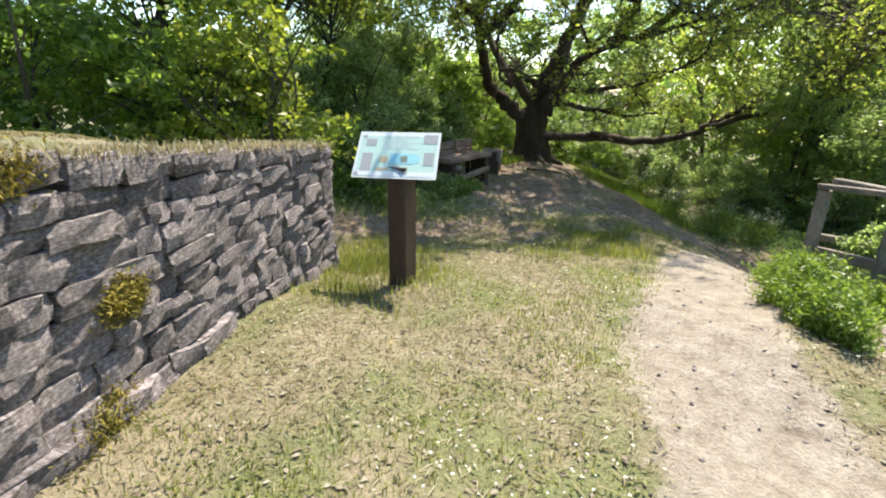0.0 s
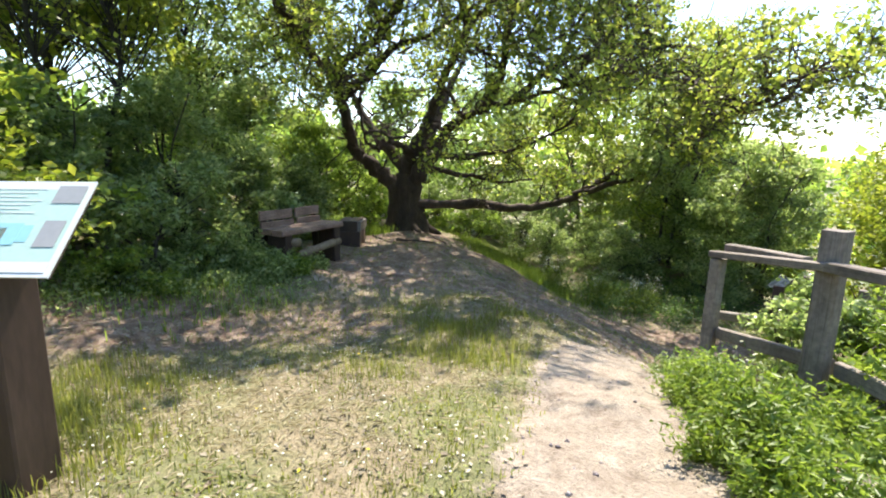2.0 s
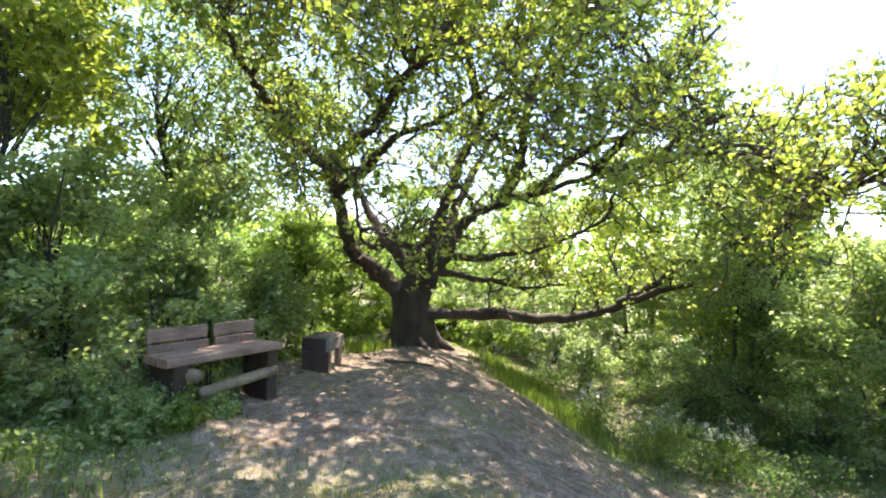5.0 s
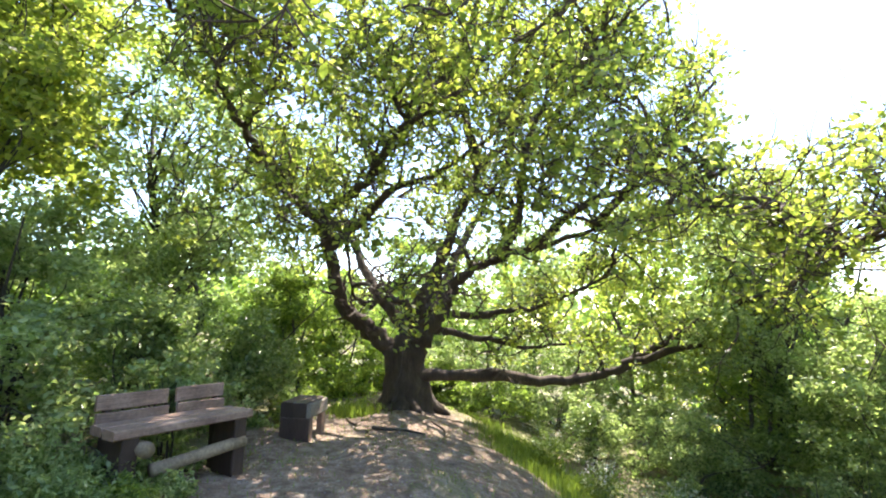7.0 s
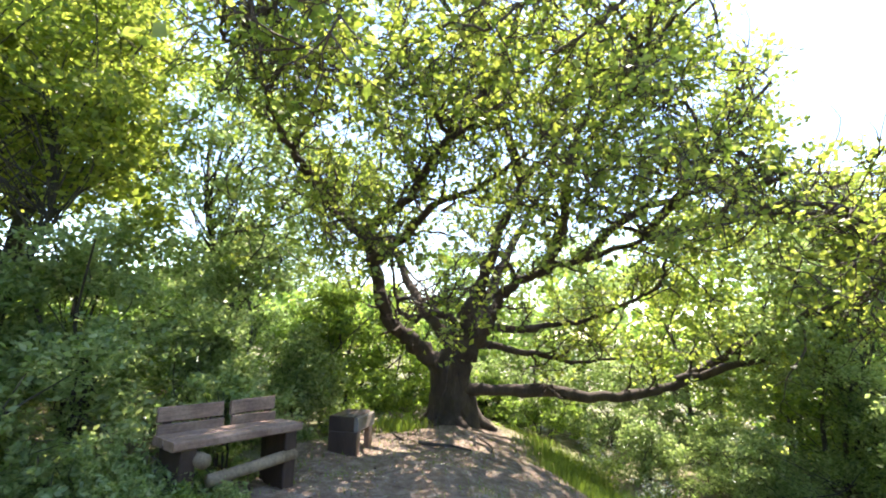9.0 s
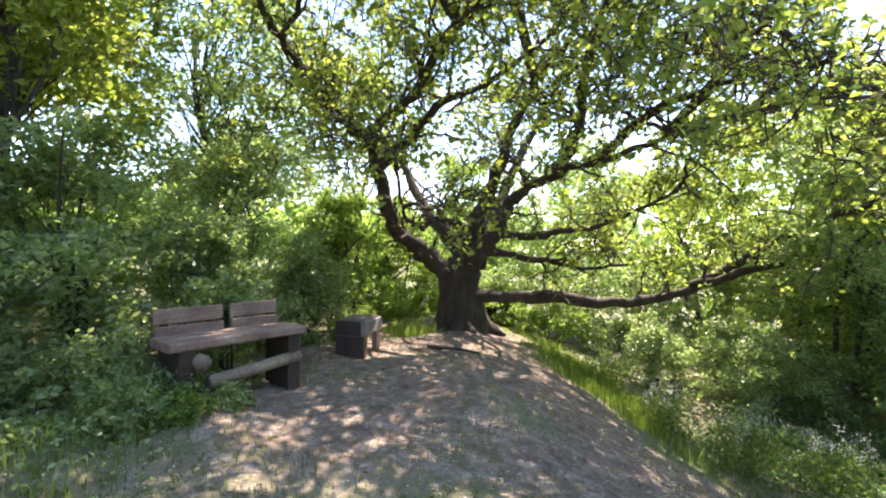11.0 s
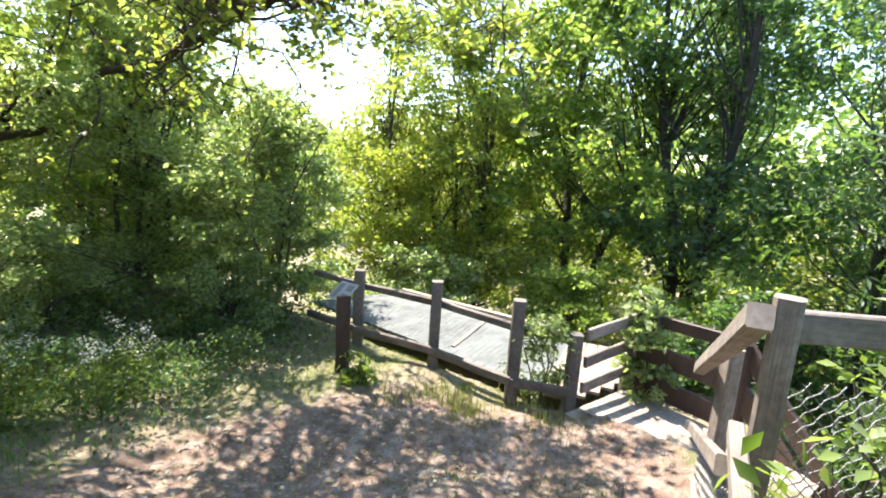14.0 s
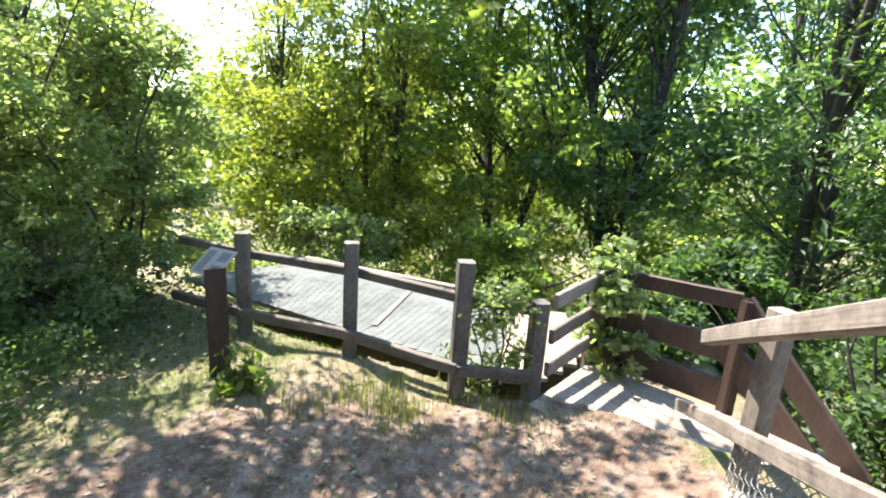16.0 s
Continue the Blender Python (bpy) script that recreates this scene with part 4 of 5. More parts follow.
leafy("slender_tree", 15.3, 6.0, 2.5, 2.2, 6.6, 32000, 0.14, HEDGE, STEM, clumps=80, leader=0.14, stems=2, clear=0.2)
leafy("slender_tree", 15.0, 3.2, 2.7, 2.2, 7.4, 28000, 0.14, DEEP, STEM, clumps=90, leader=0.14, stems=2, clear=0.25)
leafy("slender_tree", 12.6, 0.6, 2.2, 2.0, 6.2, 26000, 0.13, DEEP, "deep green tree with long drooping leaves beyond the steps", clumps=70, leader=0.12, stems=2, droop=0.5, slim=0.3)
leafy("slender_tree", 10.1, 0.9, 1.5, 1.5, 3.4, 14000, 0.15, DEEP, "deep green tree with long drooping leaves beyond the steps", clumps=70, leader=0.1, stems=2, droop=0.5, slim=0.3)
leafy("slender_tree", 19.5, 2.5, 3.2, 3.0, 8.0, 18000, 0.17, HEDGE, "tall green tree in the hollow", clumps=70, leader=0.16, clear=0.2)
leafy("slender_tree", 18.5, -2.0, 3.4, 3.2, 8.5, 22000, 0.17, DEEP, "tall green tree in the hollow", clumps=70, leader=0.16)
leafy("slender_tree", 19.5, 6.6, 2.8, 2.6, 5.6, 12000, 0.17, OAK, "tall green tree in the hollow", clumps=60, leader=0.14, clear=0.25)
leafy("bank_shrub", 7.4, 2.3, 1.1, 0.9, -0.9, 11000, 0.08, DEEP, "dark green shrub below the steps", clumps=40, leader=0.03, stems=4)
leafy("bank_shrub", 6.5, 1.6, 1.2, 1.0, -0.5, 11000, 0.08, DEEP, "dark green shrub below the steps", clumps=40, leader=0.03, stems=4)
leafy("bank_shrub", 9.6, 4.0, 0.7, 0.7, -1.0, 7000, 0.08, DEEP, "dark green shrub behind the deck", clumps=40, leader=0.03, stems=4)
leafy("bank_shrub", 12.2, 3.0, 1.3, 1.3, -0.6, 9000, 0.1, HEDGE, "dark green shrub behind the deck", clumps=40, leader=0.03, stems=4)
leafy("bank_shrub", 11.9, 5.6, 0.9, 1.2, -0.8, 9000, 0.09, HEDGE, "green shrub on the bank beyond the boardwalk", clumps=40, leader=0.03, stems=4)
leafy("bank_shrub", 11.9, 8.6, 1.0, 1.3, -0.9, 9000, 0.09, SILVER, "green shrub on the bank beyond the boardwalk", clumps=40, leader=0.03, stems=4)
leafy("bank_shrub", 10.3, 3.2, 1.0, 1.0, -0.6, 12000, 0.09, DEEP, "dark green shrub behind the deck", clumps=45, leader=0.03, stems=4)
leafy("bank_shrub", 8.6, 1.8, 1.2, 1.2, -0.5, 12000, 0.09, DEEP, "dark green shrub beside the steps", clumps=45, leader=0.03, stems=4)
leafy("climber", 8.7, 4.72, 0.25, 0.25, -0.3, 1700, 0.09, SILVER, "sunlit broad-leaved climber on the deck's corner post", clumps=22, leader=0.012, stems=3, z0=-1.5, droop=0.4, shape=0.7)
leafy("fence_shrub", 8.15, 5.75, 0.28, 0.45, -0.65, 2200, 0.05, SILVER, "small-leaved shrub growing through the fence", clumps=26, leader=0.012, stems=4)
leafy("bramble", 4.5, 4.4, 0.45, 0.5, 0.36, 7000, 0.055, SILVER, "pale-leaved bramble round the fence post", clumps=30, leader=0.01, stems=5)
leafy("bramble", 4.35, 3.6, 0.6, 0.6, 0.4, 7000, 0.055, FRESHLEAF, "bright green bramble behind the fence", clumps=44, leader=0.01, stems=5)
leafy("bramble", 4.95, 4.0, 0.5, 0.5, 0.72, 6000, 0.055, FRESHLEAF, "tall bright green bramble behind the fence", clumps=44, leader=0.01, stems=5)


def weeds(x, y, rx, ry, h, stems, size, mat, label, turn=0.0):
    """Upright feathery weeds: stems with whorls of narrow leaves all the way up."""
    z = float(height_at(x, y))
    ob = thing("weed_clump", label, "weed", (x, y, z))
    t, leaves = Tubes(), []
    for _ in range(stems):
        a, r = rng.uniform(0, 6.28), rng.uniform(0, 1) ** 0.6
        u, v = math.cos(a) * r * rx, math.sin(a) * r * ry
        c, s = math.cos(radians(turn)), math.sin(radians(turn))
        fx, fy = u * c - v * s, u * s + v * c
        fz = float(height_at(x + fx, y + fy)) - z
        top = h * (1 - 0.55 * r ** 2) * rng.uniform(0.65, 1.15)
        lean = rng.normal(0, 0.16, 2) * h + 0.12 * np.array((fx, fy))
        p = np.array([(fx, fy, fz - 0.02), (fx + lean[0] * 0.3, fy + lean[1] * 0.3, fz + top * 0.55), (fx + lean[0], fy + lean[1], fz + top)])
        t.add(p, [0.003, 0.002, 0.001], 3)
        for k in range(9):
            f = (k + 1) / 9
            q = p[0] + (p[2] - p[0]) * f
            leaves.append(q + rng.normal(size=(5, 3)) * np.array((0.022, 0.022, 0.012)))
    tagged(finish("stalk", t.mesh("stalk"), GRASS, ob, "thin green stalks"), kind="stuff")
    finish("foliage", leaf_mesh("foliage", np.concatenate(leaves), size, 0.36, 0.25), mat, ob)
    return ob


LUSH = "lush green feathery weeds at the edge of the path"
weeds(2.25, 2.5, 0.18, 0.24, 0.3, 90, 0.036, FRESHLEAF, LUSH, -20)
weeds(2.42, 2.95, 0.2, 0.3, 0.36, 130, 0.036, FRESHLEAF, LUSH, -25)
weeds(2.8, 3.55, 0.22, 0.36, 0.34, 130, 0.036, FRESHLEAF, LUSH, -30)
weeds(3.25, 4.05, 0.24, 0.38, 0.28, 110, 0.034, HEDGE, "green feathery weeds beside the fence post", -30)
weeds(3.6, 4.7, 0.24, 0.32, 0.26, 90, 0.034, SILVER, "pale green weeds round the fence post's foot", -30)
WEEDY = "leafy weeds in front of the bench end"
weeds(0.0, 7.4, 0.28, 0.22, 0.36, 60, 0.055, SILVER, WEEDY)
weeds(0.3, 7.62, 0.2, 0.16, 0.24, 40, 0.05, HEDGE, WEEDY)
weeds(0.52, 7.95, 0.16, 0.14, 0.16, 26, 0.045, SILVER, WEEDY)
weeds(-0.35, 7.7, 0.3, 0.25, 0.5, 70, 0.06, SILVER, WEEDY)
weeds(3.3, 3.3, 0.3, 0.4, 0.3, 110, 0.04, FRESHLEAF, "bright green weeds under the fence rail", -20)
leafy("hedge_tree", 13.4, 16.6, 2.4, 2.0, 6.3, 16000, 0.12, OAK, "green hedge tree beyond the oak", clumps=60, leader=0.08, stems=2)
leafy("hedge_tree", 10.3, 15.4, 2.0, 1.5, 5.0, 15000, 0.11, OAK, "green hedge tree beyond the oak", clumps=60, leader=0.07, stems=2)
leafy("ivy_shrub", 7.2, 11.6, 0.9, 0.8, -0.3, 9000, 0.06, SILVER, "low pale-leaved brambles on the bank", clumps=40, leader=0.015, stems=6)
leafy("ivy_shrub", 8.4, 9.9, 0.9, 0.7, -0.5, 9000, 0.06, SILVER, "low pale-leaved brambles on the bank", clumps=40, leader=0.015, stems=6)
leafy("weed_clump", -0.75, 7.75, 0.5, 0.45, 0.35, 3400, 0.06, SILVER, "leafy weeds in front of the bench end", clumps=30, leader=0.006, stems=8)
leafy("weed_clump", -1.3, 6.6, 0.6, 0.4, 0.35, 3400, 0.06, HEDGE, "leafy weeds at the hedge foot", clumps=30, leader=0.006, stems=8)
leafy("weed_clump", -0.25, 8.05, 0.28, 0.25, 0.05, 1200, 0.05, SILVER, "leafy weeds in front of the bench end", clumps=20, leader=0.006, stems=8)
leafy("weed_clump", 7.72, 7.55, 0.16, 0.2, -1.22, 160, 0.1, FRESHLEAF, "bright broad-leaved weed at the foot of the dark post", clumps=10, leader=0.005, stems=5)
leafy("bramble", 5.05, 4.55, 0.35, 0.25, 0.12, 90, 0.06, FRESHLEAF, "sparse bright bramble shoots on the lower rail", clumps=16, leader=0.007, stems=6)


def cow_parsley(x, y):
    z = float(height_at(x, y))
    ob = thing("cow_parsley", "clump of white-flowered cow parsley on the bank", "plant", (x, y, z))
    t, heads = Tubes(), []
    for _ in range(22):
        a, r = rng.uniform(0, 6.28), rng.uniform(0.05, 0.38)
        top = np.array((math.cos(a) * r, math.sin(a) * r, rng.uniform(0.45, 0.75)))
        t.add([top * (0.3, 0.3, 0), top * (0.6, 0.6, 0.5), top], [0.005, 0.004, 0.003], 4)
        heads.append(top)
    finish("stalk", t.mesh("stalk"), GRASS, ob, "thin green stalks")
    finish("foliage", leaf_mesh("foliage", cluster(np.array(heads) * (1, 1, 0.55), 60, 0.1), 0.04, 0.5), GRASS, ob)
    tagged(finish("flowers", leaf_mesh("flowers", cluster(heads, 24, 0.035), 0.016, 0.9, 0.9), PETAL, ob, "white lacy flower heads"), kind="stuff")


for x, y in ((5.7, 9.7), (6.3, 9.3), (5.2, 10.6), (4.9, 12.0)):
    cow_parsley(x, y)
leafy("hedge_shrub", -4.4, 5.4, 1.2, 0.8, 2.6, 9000, 0.09, HEDGE, "dark leafy shrub at the back of the terrace", clumps=40, leader=0.04, stems=4)
leafy("hedge_shrub", -6.9, 4.4, 1.5, 1.0, 3.0, 10000, 0.1, OAK, "dark leafy shrub at the back of the terrace", clumps=40, leader=0.04, stems=4)
leafy("hedge_shrub", -9.4, 3.0, 1.6, 1.2, 3.4, 9000, 0.12, OAK, "dark leafy shrub at the back of the terrace", clumps=40, leader=0.04, stems=4)
leafy("ivy_shrub", 4.0, 16.4, 1.3, 0.8, 0.8, 9000, 0.07, SILVER, "pale-leaved brambles beyond the oak", clumps=40, leader=0.02, stems=5)
leafy("ivy_shrub", 8.4, 15.6, 1.4, 0.9, 0.9, 10000, 0.075, SILVER, "pale-leaved brambles beyond the oak", clumps=40, leader=0.02, stems=5)
leafy("slender_tree", 17.0, 9.0, 1.9, 1.9, 3.2, 9000, 0.14, YELLOW, STEM, clumps=60, leader=0.11, stems=2, clear=0.15)
leafy("slender_tree", 14.4, 14.4, 1.3, 1.2, 1.9, 9000, 0.13, OAK, STEM, clumps=80, leader=0.1, stems=2, clear=0.2)
leafy("ivy_shrub", 5.9, 12.7, 0.9, 0.8, -0.3, 8000, 0.06, SILVER, "low pale-leaved brambles on the bank", clumps=40, leader=0.015, stems=6)
leafy("ivy_shrub", 7.2, 13.0, 0.9, 0.7, -0.2, 8000, 0.06, SILVER, "low pale-leaved brambles on the bank", clumps=40, leader=0.015, stems=6)
leafy("ivy_shrub", 4.7, 15.0, 1.0, 0.6, 0.0, 8000, 0.06, HEDGE, "low green brambles behind the oak", clumps=40, leader=0.015, stems=6)
leafy("weed_clump", -0.02, 8.0, 0.4, 0.3, 0.12, 2200, 0.05, SILVER, "leafy weeds in front of the bench end", clumps=24, leader=0.006, stems=8)


def fallen_branch(*pts, r=0.03):
    p = smooth_path([(x, y, float(height_at(x, y)) + dz) for x, y, dz in pts])
    t = Tubes()
    t.add(p, np.linspace(r, r * 0.5, len(p)), 8, 0.06)
    tagged(finish("fallen_branch", t.mesh("fallen_branch"), BARK_GREY, smooth=True), "dead grey branch lying on the brown soil", "branch")


fallen_branch((1.95, 11.3, 0.03), (2.15, 11.15, 0.05), (2.4, 11.2, 0.03), (2.7, 11.0, 0.02))
fallen_branch((5.1, 4.85, 0.05), (5.5, 5.15, 0.12), (6.1, 5.05, 0.08), (6.9, 4.95, 0.02), r=0.012)


def shoot(pts, leaves, size, bark, mat, label, on_soil=True):
    """An arching vine or shoot with a few broad leaves on short stalks."""
    p = smooth_path([(x, y, (float(height_at(x, y)) if on_soil else 0) + dz) for x, y, dz in pts], 5)
    ob = thing("bramble_shoot", label, "plant", tuple(p[0]))
    t, at = Tubes(), []
    t.add(p - p[0], np.linspace(0.006, 0.0025, len(p)), 5)
    for _ in range(leaves):
        q = p[rng.integers(2, len(p))] - p[0]
        tip = q + rng.normal(size=3) * 0.05 + (0, 0, 0.03)
        t.add([q, tip], [0.0016, 0.001], 3)
        at.extend((tip, tip + rng.normal(size=3) * size * 0.5))
    finish("stem", t.mesh("stem"), bark, ob, "thin arching stem")
    finish("foliage", leaf_mesh("foliage", np.array(at), size, 0.5, 0.45), mat, ob, "bright yellow-green leaves")


SHOOT = "bright arching bramble shoot beside the worn fence rails"
shoot([(5.4, 5.65, 0.0), (5.55, 5.5, 0.1), (5.6, 5.3, 0.12), (5.6, 5.0, 0.1), (5.68, 4.6, 0.06)], 7, 0.07, STRAW_STEM, FRESHLEAF, "pale dead vine arching over dry grass by the steps")
shoot([(5.15, 5.35, 0.0), (5.3, 5.3, 0.15), (5.45, 5.15, 0.2), (5.5, 4.95, 0.14)], 9, 0.075, STRAW_STEM, FRESHLEAF, SHOOT)
shoot([(4.7, 4.6, 0.0), (4.74, 4.75, 0.5), (4.8, 4.86, 0.9), (4.72, 4.9, 1.1), (4.62, 4.93, 1.05)], 12, 0.07, GRASS, FRESHLEAF, SHOOT)
shoot([(4.8, 4.55, 0.0), (4.88, 4.7, 0.45), (4.92, 4.84, 0.75), (4.86, 4.95, 0.9)], 10, 0.075, GRASS, FRESHLEAF, SHOOT)
shoot([(4.6, 4.7, 0.0), (4.62, 4.8, 0.45), (4.6, 4.9, 0.72), (4.5, 5.0, 0.8)], 9, 0.075, GRASS, FRESHLEAF, SHOOT)
shoot([(4.95, 4.6, 0.0), (5.0, 4.75, 0.4), (5.1, 4.9, 0.6), (5.2, 4.95, 0.62)], 9, 0.07, GRASS, FRESHLEAF, SHOOT)


def root(*pts, r=0.022):
    p = smooth_path([(x, y, float(height_at(x, y)) + dz) for x, y, dz in pts])
    t = Tubes()
    t.add(p, np.linspace(r, r * 0.4, len(p)), 8, 0.1)
    tagged(finish("root", t.mesh("root"), BARK, smooth=True), "exposed root crossing the worn soil", "root")


root((5.25, 6.1, -0.03), (5.5, 6.4, 0.03), (5.75, 6.35, 0.02), (5.9, 6.05, -0.05))
root((5.4, 5.75, -0.04), (5.65, 6.0, 0.02), (5.95, 6.3, 0.015), (6.3, 6.35, -0.05))
root((1.6, 12.7, -0.03), (1.5, 12.1, 0.015), (1.8, 11.4, -0.04))
root((2.9, 12.9, -0.03), (3.1, 12.0, 0.015), (3.0, 11.3, -0.04))
leafy("back_tree", -7.5, -1.0, 2.5, 2.5, 6.5, 9000, 0.2, HEDGE, "green tree on the terrace", clumps=60, leader=0.15)
leafy("back_tree", 1.5, -8.5, 3.0, 2.5, 6.5, 9000, 0.2, HEDGE, "green tree behind the path's start", clumps=60, leader=0.15)
leafy("back_tree", 7.5, -6.5, 3.0, 2.5, 6.0, 9000, 0.2, HEDGE, "green tree behind the path's start", clumps=60, leader=0.15)

# far woods, which close the view
def far_woods():
    pts = []
    for k in range(150):
        a = 2 * np.pi * k / 150 + rng.normal(0, 0.02)
        r = rng.uniform(30, 46)
        cx, cy = 3 + r * math.cos(a), 6 + r * math.sin(a)
        z = float(height_at(cx, cy))
        top = rng.uniform(5.5, 7.5) if 0.9 < a < 1.35 else rng.uniform(2.5, 4.5) if 1.6 < a < 2.7 else rng.uniform(1.0, 2.2) if 0.35 < a < 0.8 else rng.uniform(1.5, 3.6) if -0.2 < a < 1.6 else rng.uniform(5, 9)
        h = top + 0.5 - z
        c = np.array((cx, cy, z)) + np.stack((rng.normal(0, 1.6, 260), rng.normal(0, 1.6, 260), h * rng.uniform(0, 1, 260) ** 0.8), 1)
        pts.append(c)
    ob = finish("far_woods", leaf_mesh("far_woods", np.concatenate(pts), 0.7, 0.8, 0.2), HEDGE)
    return tagged(ob, "distant green woods round the hollow", "woods", kind="stuff")


far_woods()
# ---- END BIG ----


# ---- grass, litter and flowers ----
def scatter(n, x0, x1, y0, y1, keep):
    x, y = rng.uniform(x0, x1, n), rng.uniform(y0, y1, n)
    k = rng.uniform(0, 1, n) < keep(x, y)
    return x[k], y[k]


def patch(x, y, s=1.0, o=0.0):
    v = np.sin(x * 1.9 * s + 1.3 * np.sin(y * 1.3 * s + o)) + np.sin(y * 2.3 * s + 1.7 * np.sin(x * 1.7 * s + 2 * o)) + 0.6 * np.sin((x + y) * 4.1 * s + o)
    return ease((v + 1.2) / 2.6)


def off_wall(x, y):
    left = wall_x(y) - x
    return 1.0 - ((left > -0.03) & (left < 0.42) & (y < WALL_END + 0.1))


def lawn(x, y):
    return off_wall(x, y) * (1 - np.clip(sand_at(x, y) * 1.3, 0, 1)) * (1 - 0.85 * soil_at(x, y)) * (1 - ((x > 7.3) & (y < 5.6)))


def grass_stuff(name, n, box, height, width, mat, keep, label, lean=0.4):
    x, y = scatter(n, *box, keep)
    tagged(finish(name, blade_mesh(name, on_ground(x, y, -0.01), height, width, lean), mat), label, "grass", kind="stuff")


grass_stuff("green_grass", 110000, (-4, 4.5, 0.2, 6.8), 0.045, 0.006, TURF, lambda x, y: lawn(x, y) * (0.04 + 0.96 * patch(x, y) ** 1.5), "short green grass in patches")
grass_stuff("dry_grass", 120000, (-4, 4.5, 0.2, 6.8), 0.03, 0.005, STRAW, lambda x, y: lawn(x, y) * (1.0 - 0.85 * patch(x, y)), "dry straw-coloured grass", 0.9)
grass_stuff("green_grass", 60000, (-3, 9, 6.0, 13), 0.06, 0.007, GRASS, lambda x, y: lawn(x, y) * (0.15 + 0.8 * patch(x, y, 0.8) ** 1.5), "green grass under the oak")
grass_stuff("tall_grass", 55000, (3.3, 7.5, 7.5, 14.5), 0.2, 0.009, GRASS, lambda x, y: blob(x, y, 4.65, 11.9, 0.55, 2.0, 10), "tall fresh green grass along the bank")
grass_stuff("tall_grass", 40000, (0.4, 3.4, 3.6, 7.5), 0.11, 0.0055, TURF, lambda x, y: (1 - np.clip(2 * sand_at(x, y), 0, 1)) * (0.9 * blob(x, y, 1.7, 4.8, 0.7, 0.95) * patch(x, y, 2) + 0.5 * blob(x, y, 2.2, 6.0, 0.8, 0.7) * patch(x, y, 2.5)), "tufts of longer green grass beside the path")
grass_stuff("tall_grass", 26000, (-1.2, 0.3, 2.6, 5.4), 0.11, 0.005, TURF, lambda x, y: off_wall(x, y) * blob(x, y, -0.55, 3.95, 0.5, 1.0) * (0.25 + 0.75 * patch(x, y, 3.1, 1)), "longer grass at the wall's end")
grass_stuff("tall_grass", 9000, (0.0, 2.4, 11.5, 15), 0.24, 0.013, GRASS, lambda x, y: blob(x, y, 1.6, 12.9, 0.35, 0.6), "fresh grass beside the oak's trunk")
grass_stuff("tall_grass", 22000, (6.4, 9.0, 5.2, 8.6), 0.15, 0.006, TURF, lambda x, y: 0.8 * patch(x, y, 2.6, 3) * blob(x, y, 7.7, 6.4, 0.4, 0.9), "grass tufts along the fence")
grass_stuff("dry_grass", 16000, (4.9, 8.2, 4.4, 6.4), 0.045, 0.005, STRAW, lambda x, y: 0.9 * blob(x, y, 6.6, 5.1, 1.5, 0.8) * patch(x, y, 2.2, 1), "dry grass beside the steps", 0.9)
grass_stuff("green_grass", 9000, (4.5, 8.2, 4.4, 7.4), 0.06, 0.006, GRASS, lambda x, y: 0.8 * blob(x, y, 6.6, 5.8, 1.6, 1.2) * patch(x, y, 3.1, 2) ** 3, "small green tufts on the worn ground")
grass_stuff("dark_weeds", 9000, (-3.2, 0.4, 5.4, 9.0), 0.13, 0.012, HEDGE, lambda x, y: blob(x, y, -1.0, 7.4, 1.0, 1.2), "low dark green weeds in the shade")


def litter(name, n, box, size, mat, keep, label, lift=0.006, flat=0.95, slim=0.6):
    x, y = scatter(n, *box, keep)
    tagged(finish(name, leaf_mesh(name, on_ground(x, y, lift), size, slim, flat), mat), label, "ground litter", kind="stuff")


def herbs(name, n, box, size, height, mat, keep, label):
    x, y = scatter(n, *box, keep)
    lift = height * rng.uniform(0, 1, len(x)) * (0.4 + 0.9 * patch(x, y, 2.2))
    tagged(finish(name, leaf_mesh(name, on_ground(x, y, lift), size, 0.6, 0.4), mat), label, "ground plants", kind="stuff")


# DEEP leaves put the shade under the thicket into the herbs' colour
herbs("ground_herbs", 60000, (4.8, 9.5, 7.6, 13), 0.045, 0.3, DEEP, lambda x, y: np.clip(blob(x, y, 6.8, 10.1, 1.3, 1.3) + blob(x, y, 8.1, 9.7, 1.1, 1.0), 0, 1), "green ground plants below the thicket, darkened for shade")
herbs("ground_herbs", 26000, (-3.2, 0.6, 5.6, 9.0), 0.045, 0.22, SILVER, lambda x, y: np.clip(blob(x, y, -1.0, 7.5, 1.1, 0.9) + 0.8 * blob(x, y, -2.2, 6.3, 0.9, 0.6), 0, 1), "leafy weeds in front of the hedge")
litter("straw", 40000, (-2, 4.5, 0.2, 6.8), 0.055, STRAW, lambda x, y: lawn(x, y) * (1.0 - 0.7 * patch(x, y)), "dry straw lying in the grass", 0.012, 0.95, 0.12)
litter("dead_leaves", 9000, (-2, 4.5, 0.2, 6.8), 0.03, LITTER, lambda x, y: 0.8 * off_wall(x, y) * (1 - sand_at(x, y)), "dry leaf litter in the grass")
litter("dead_leaves", 30000, (-3, 9, 5.0, 14), 0.04, LITTER, lambda x, y: 0.15 + 0.6 * soil_at(x, y), "dry leaf litter on the soil")
litter("clover", 70000, (-4, 4.5, 0.2, 7.5), 0.02, TURF, lambda x, y: lawn(x, y) * patch(x, y) * patch(x, y, 3, 1), "small flat clover leaves in the turf", 0.012, 0.7)
litter("clover", 30000, (1, 9, 5, 11), 0.022, TURF, lambda x, y: off_wall(x, y) * patch(x, y, 1.6, 4) ** 2 * 0.6, "small green plants on the shaded soil", 0.012, 0.7)
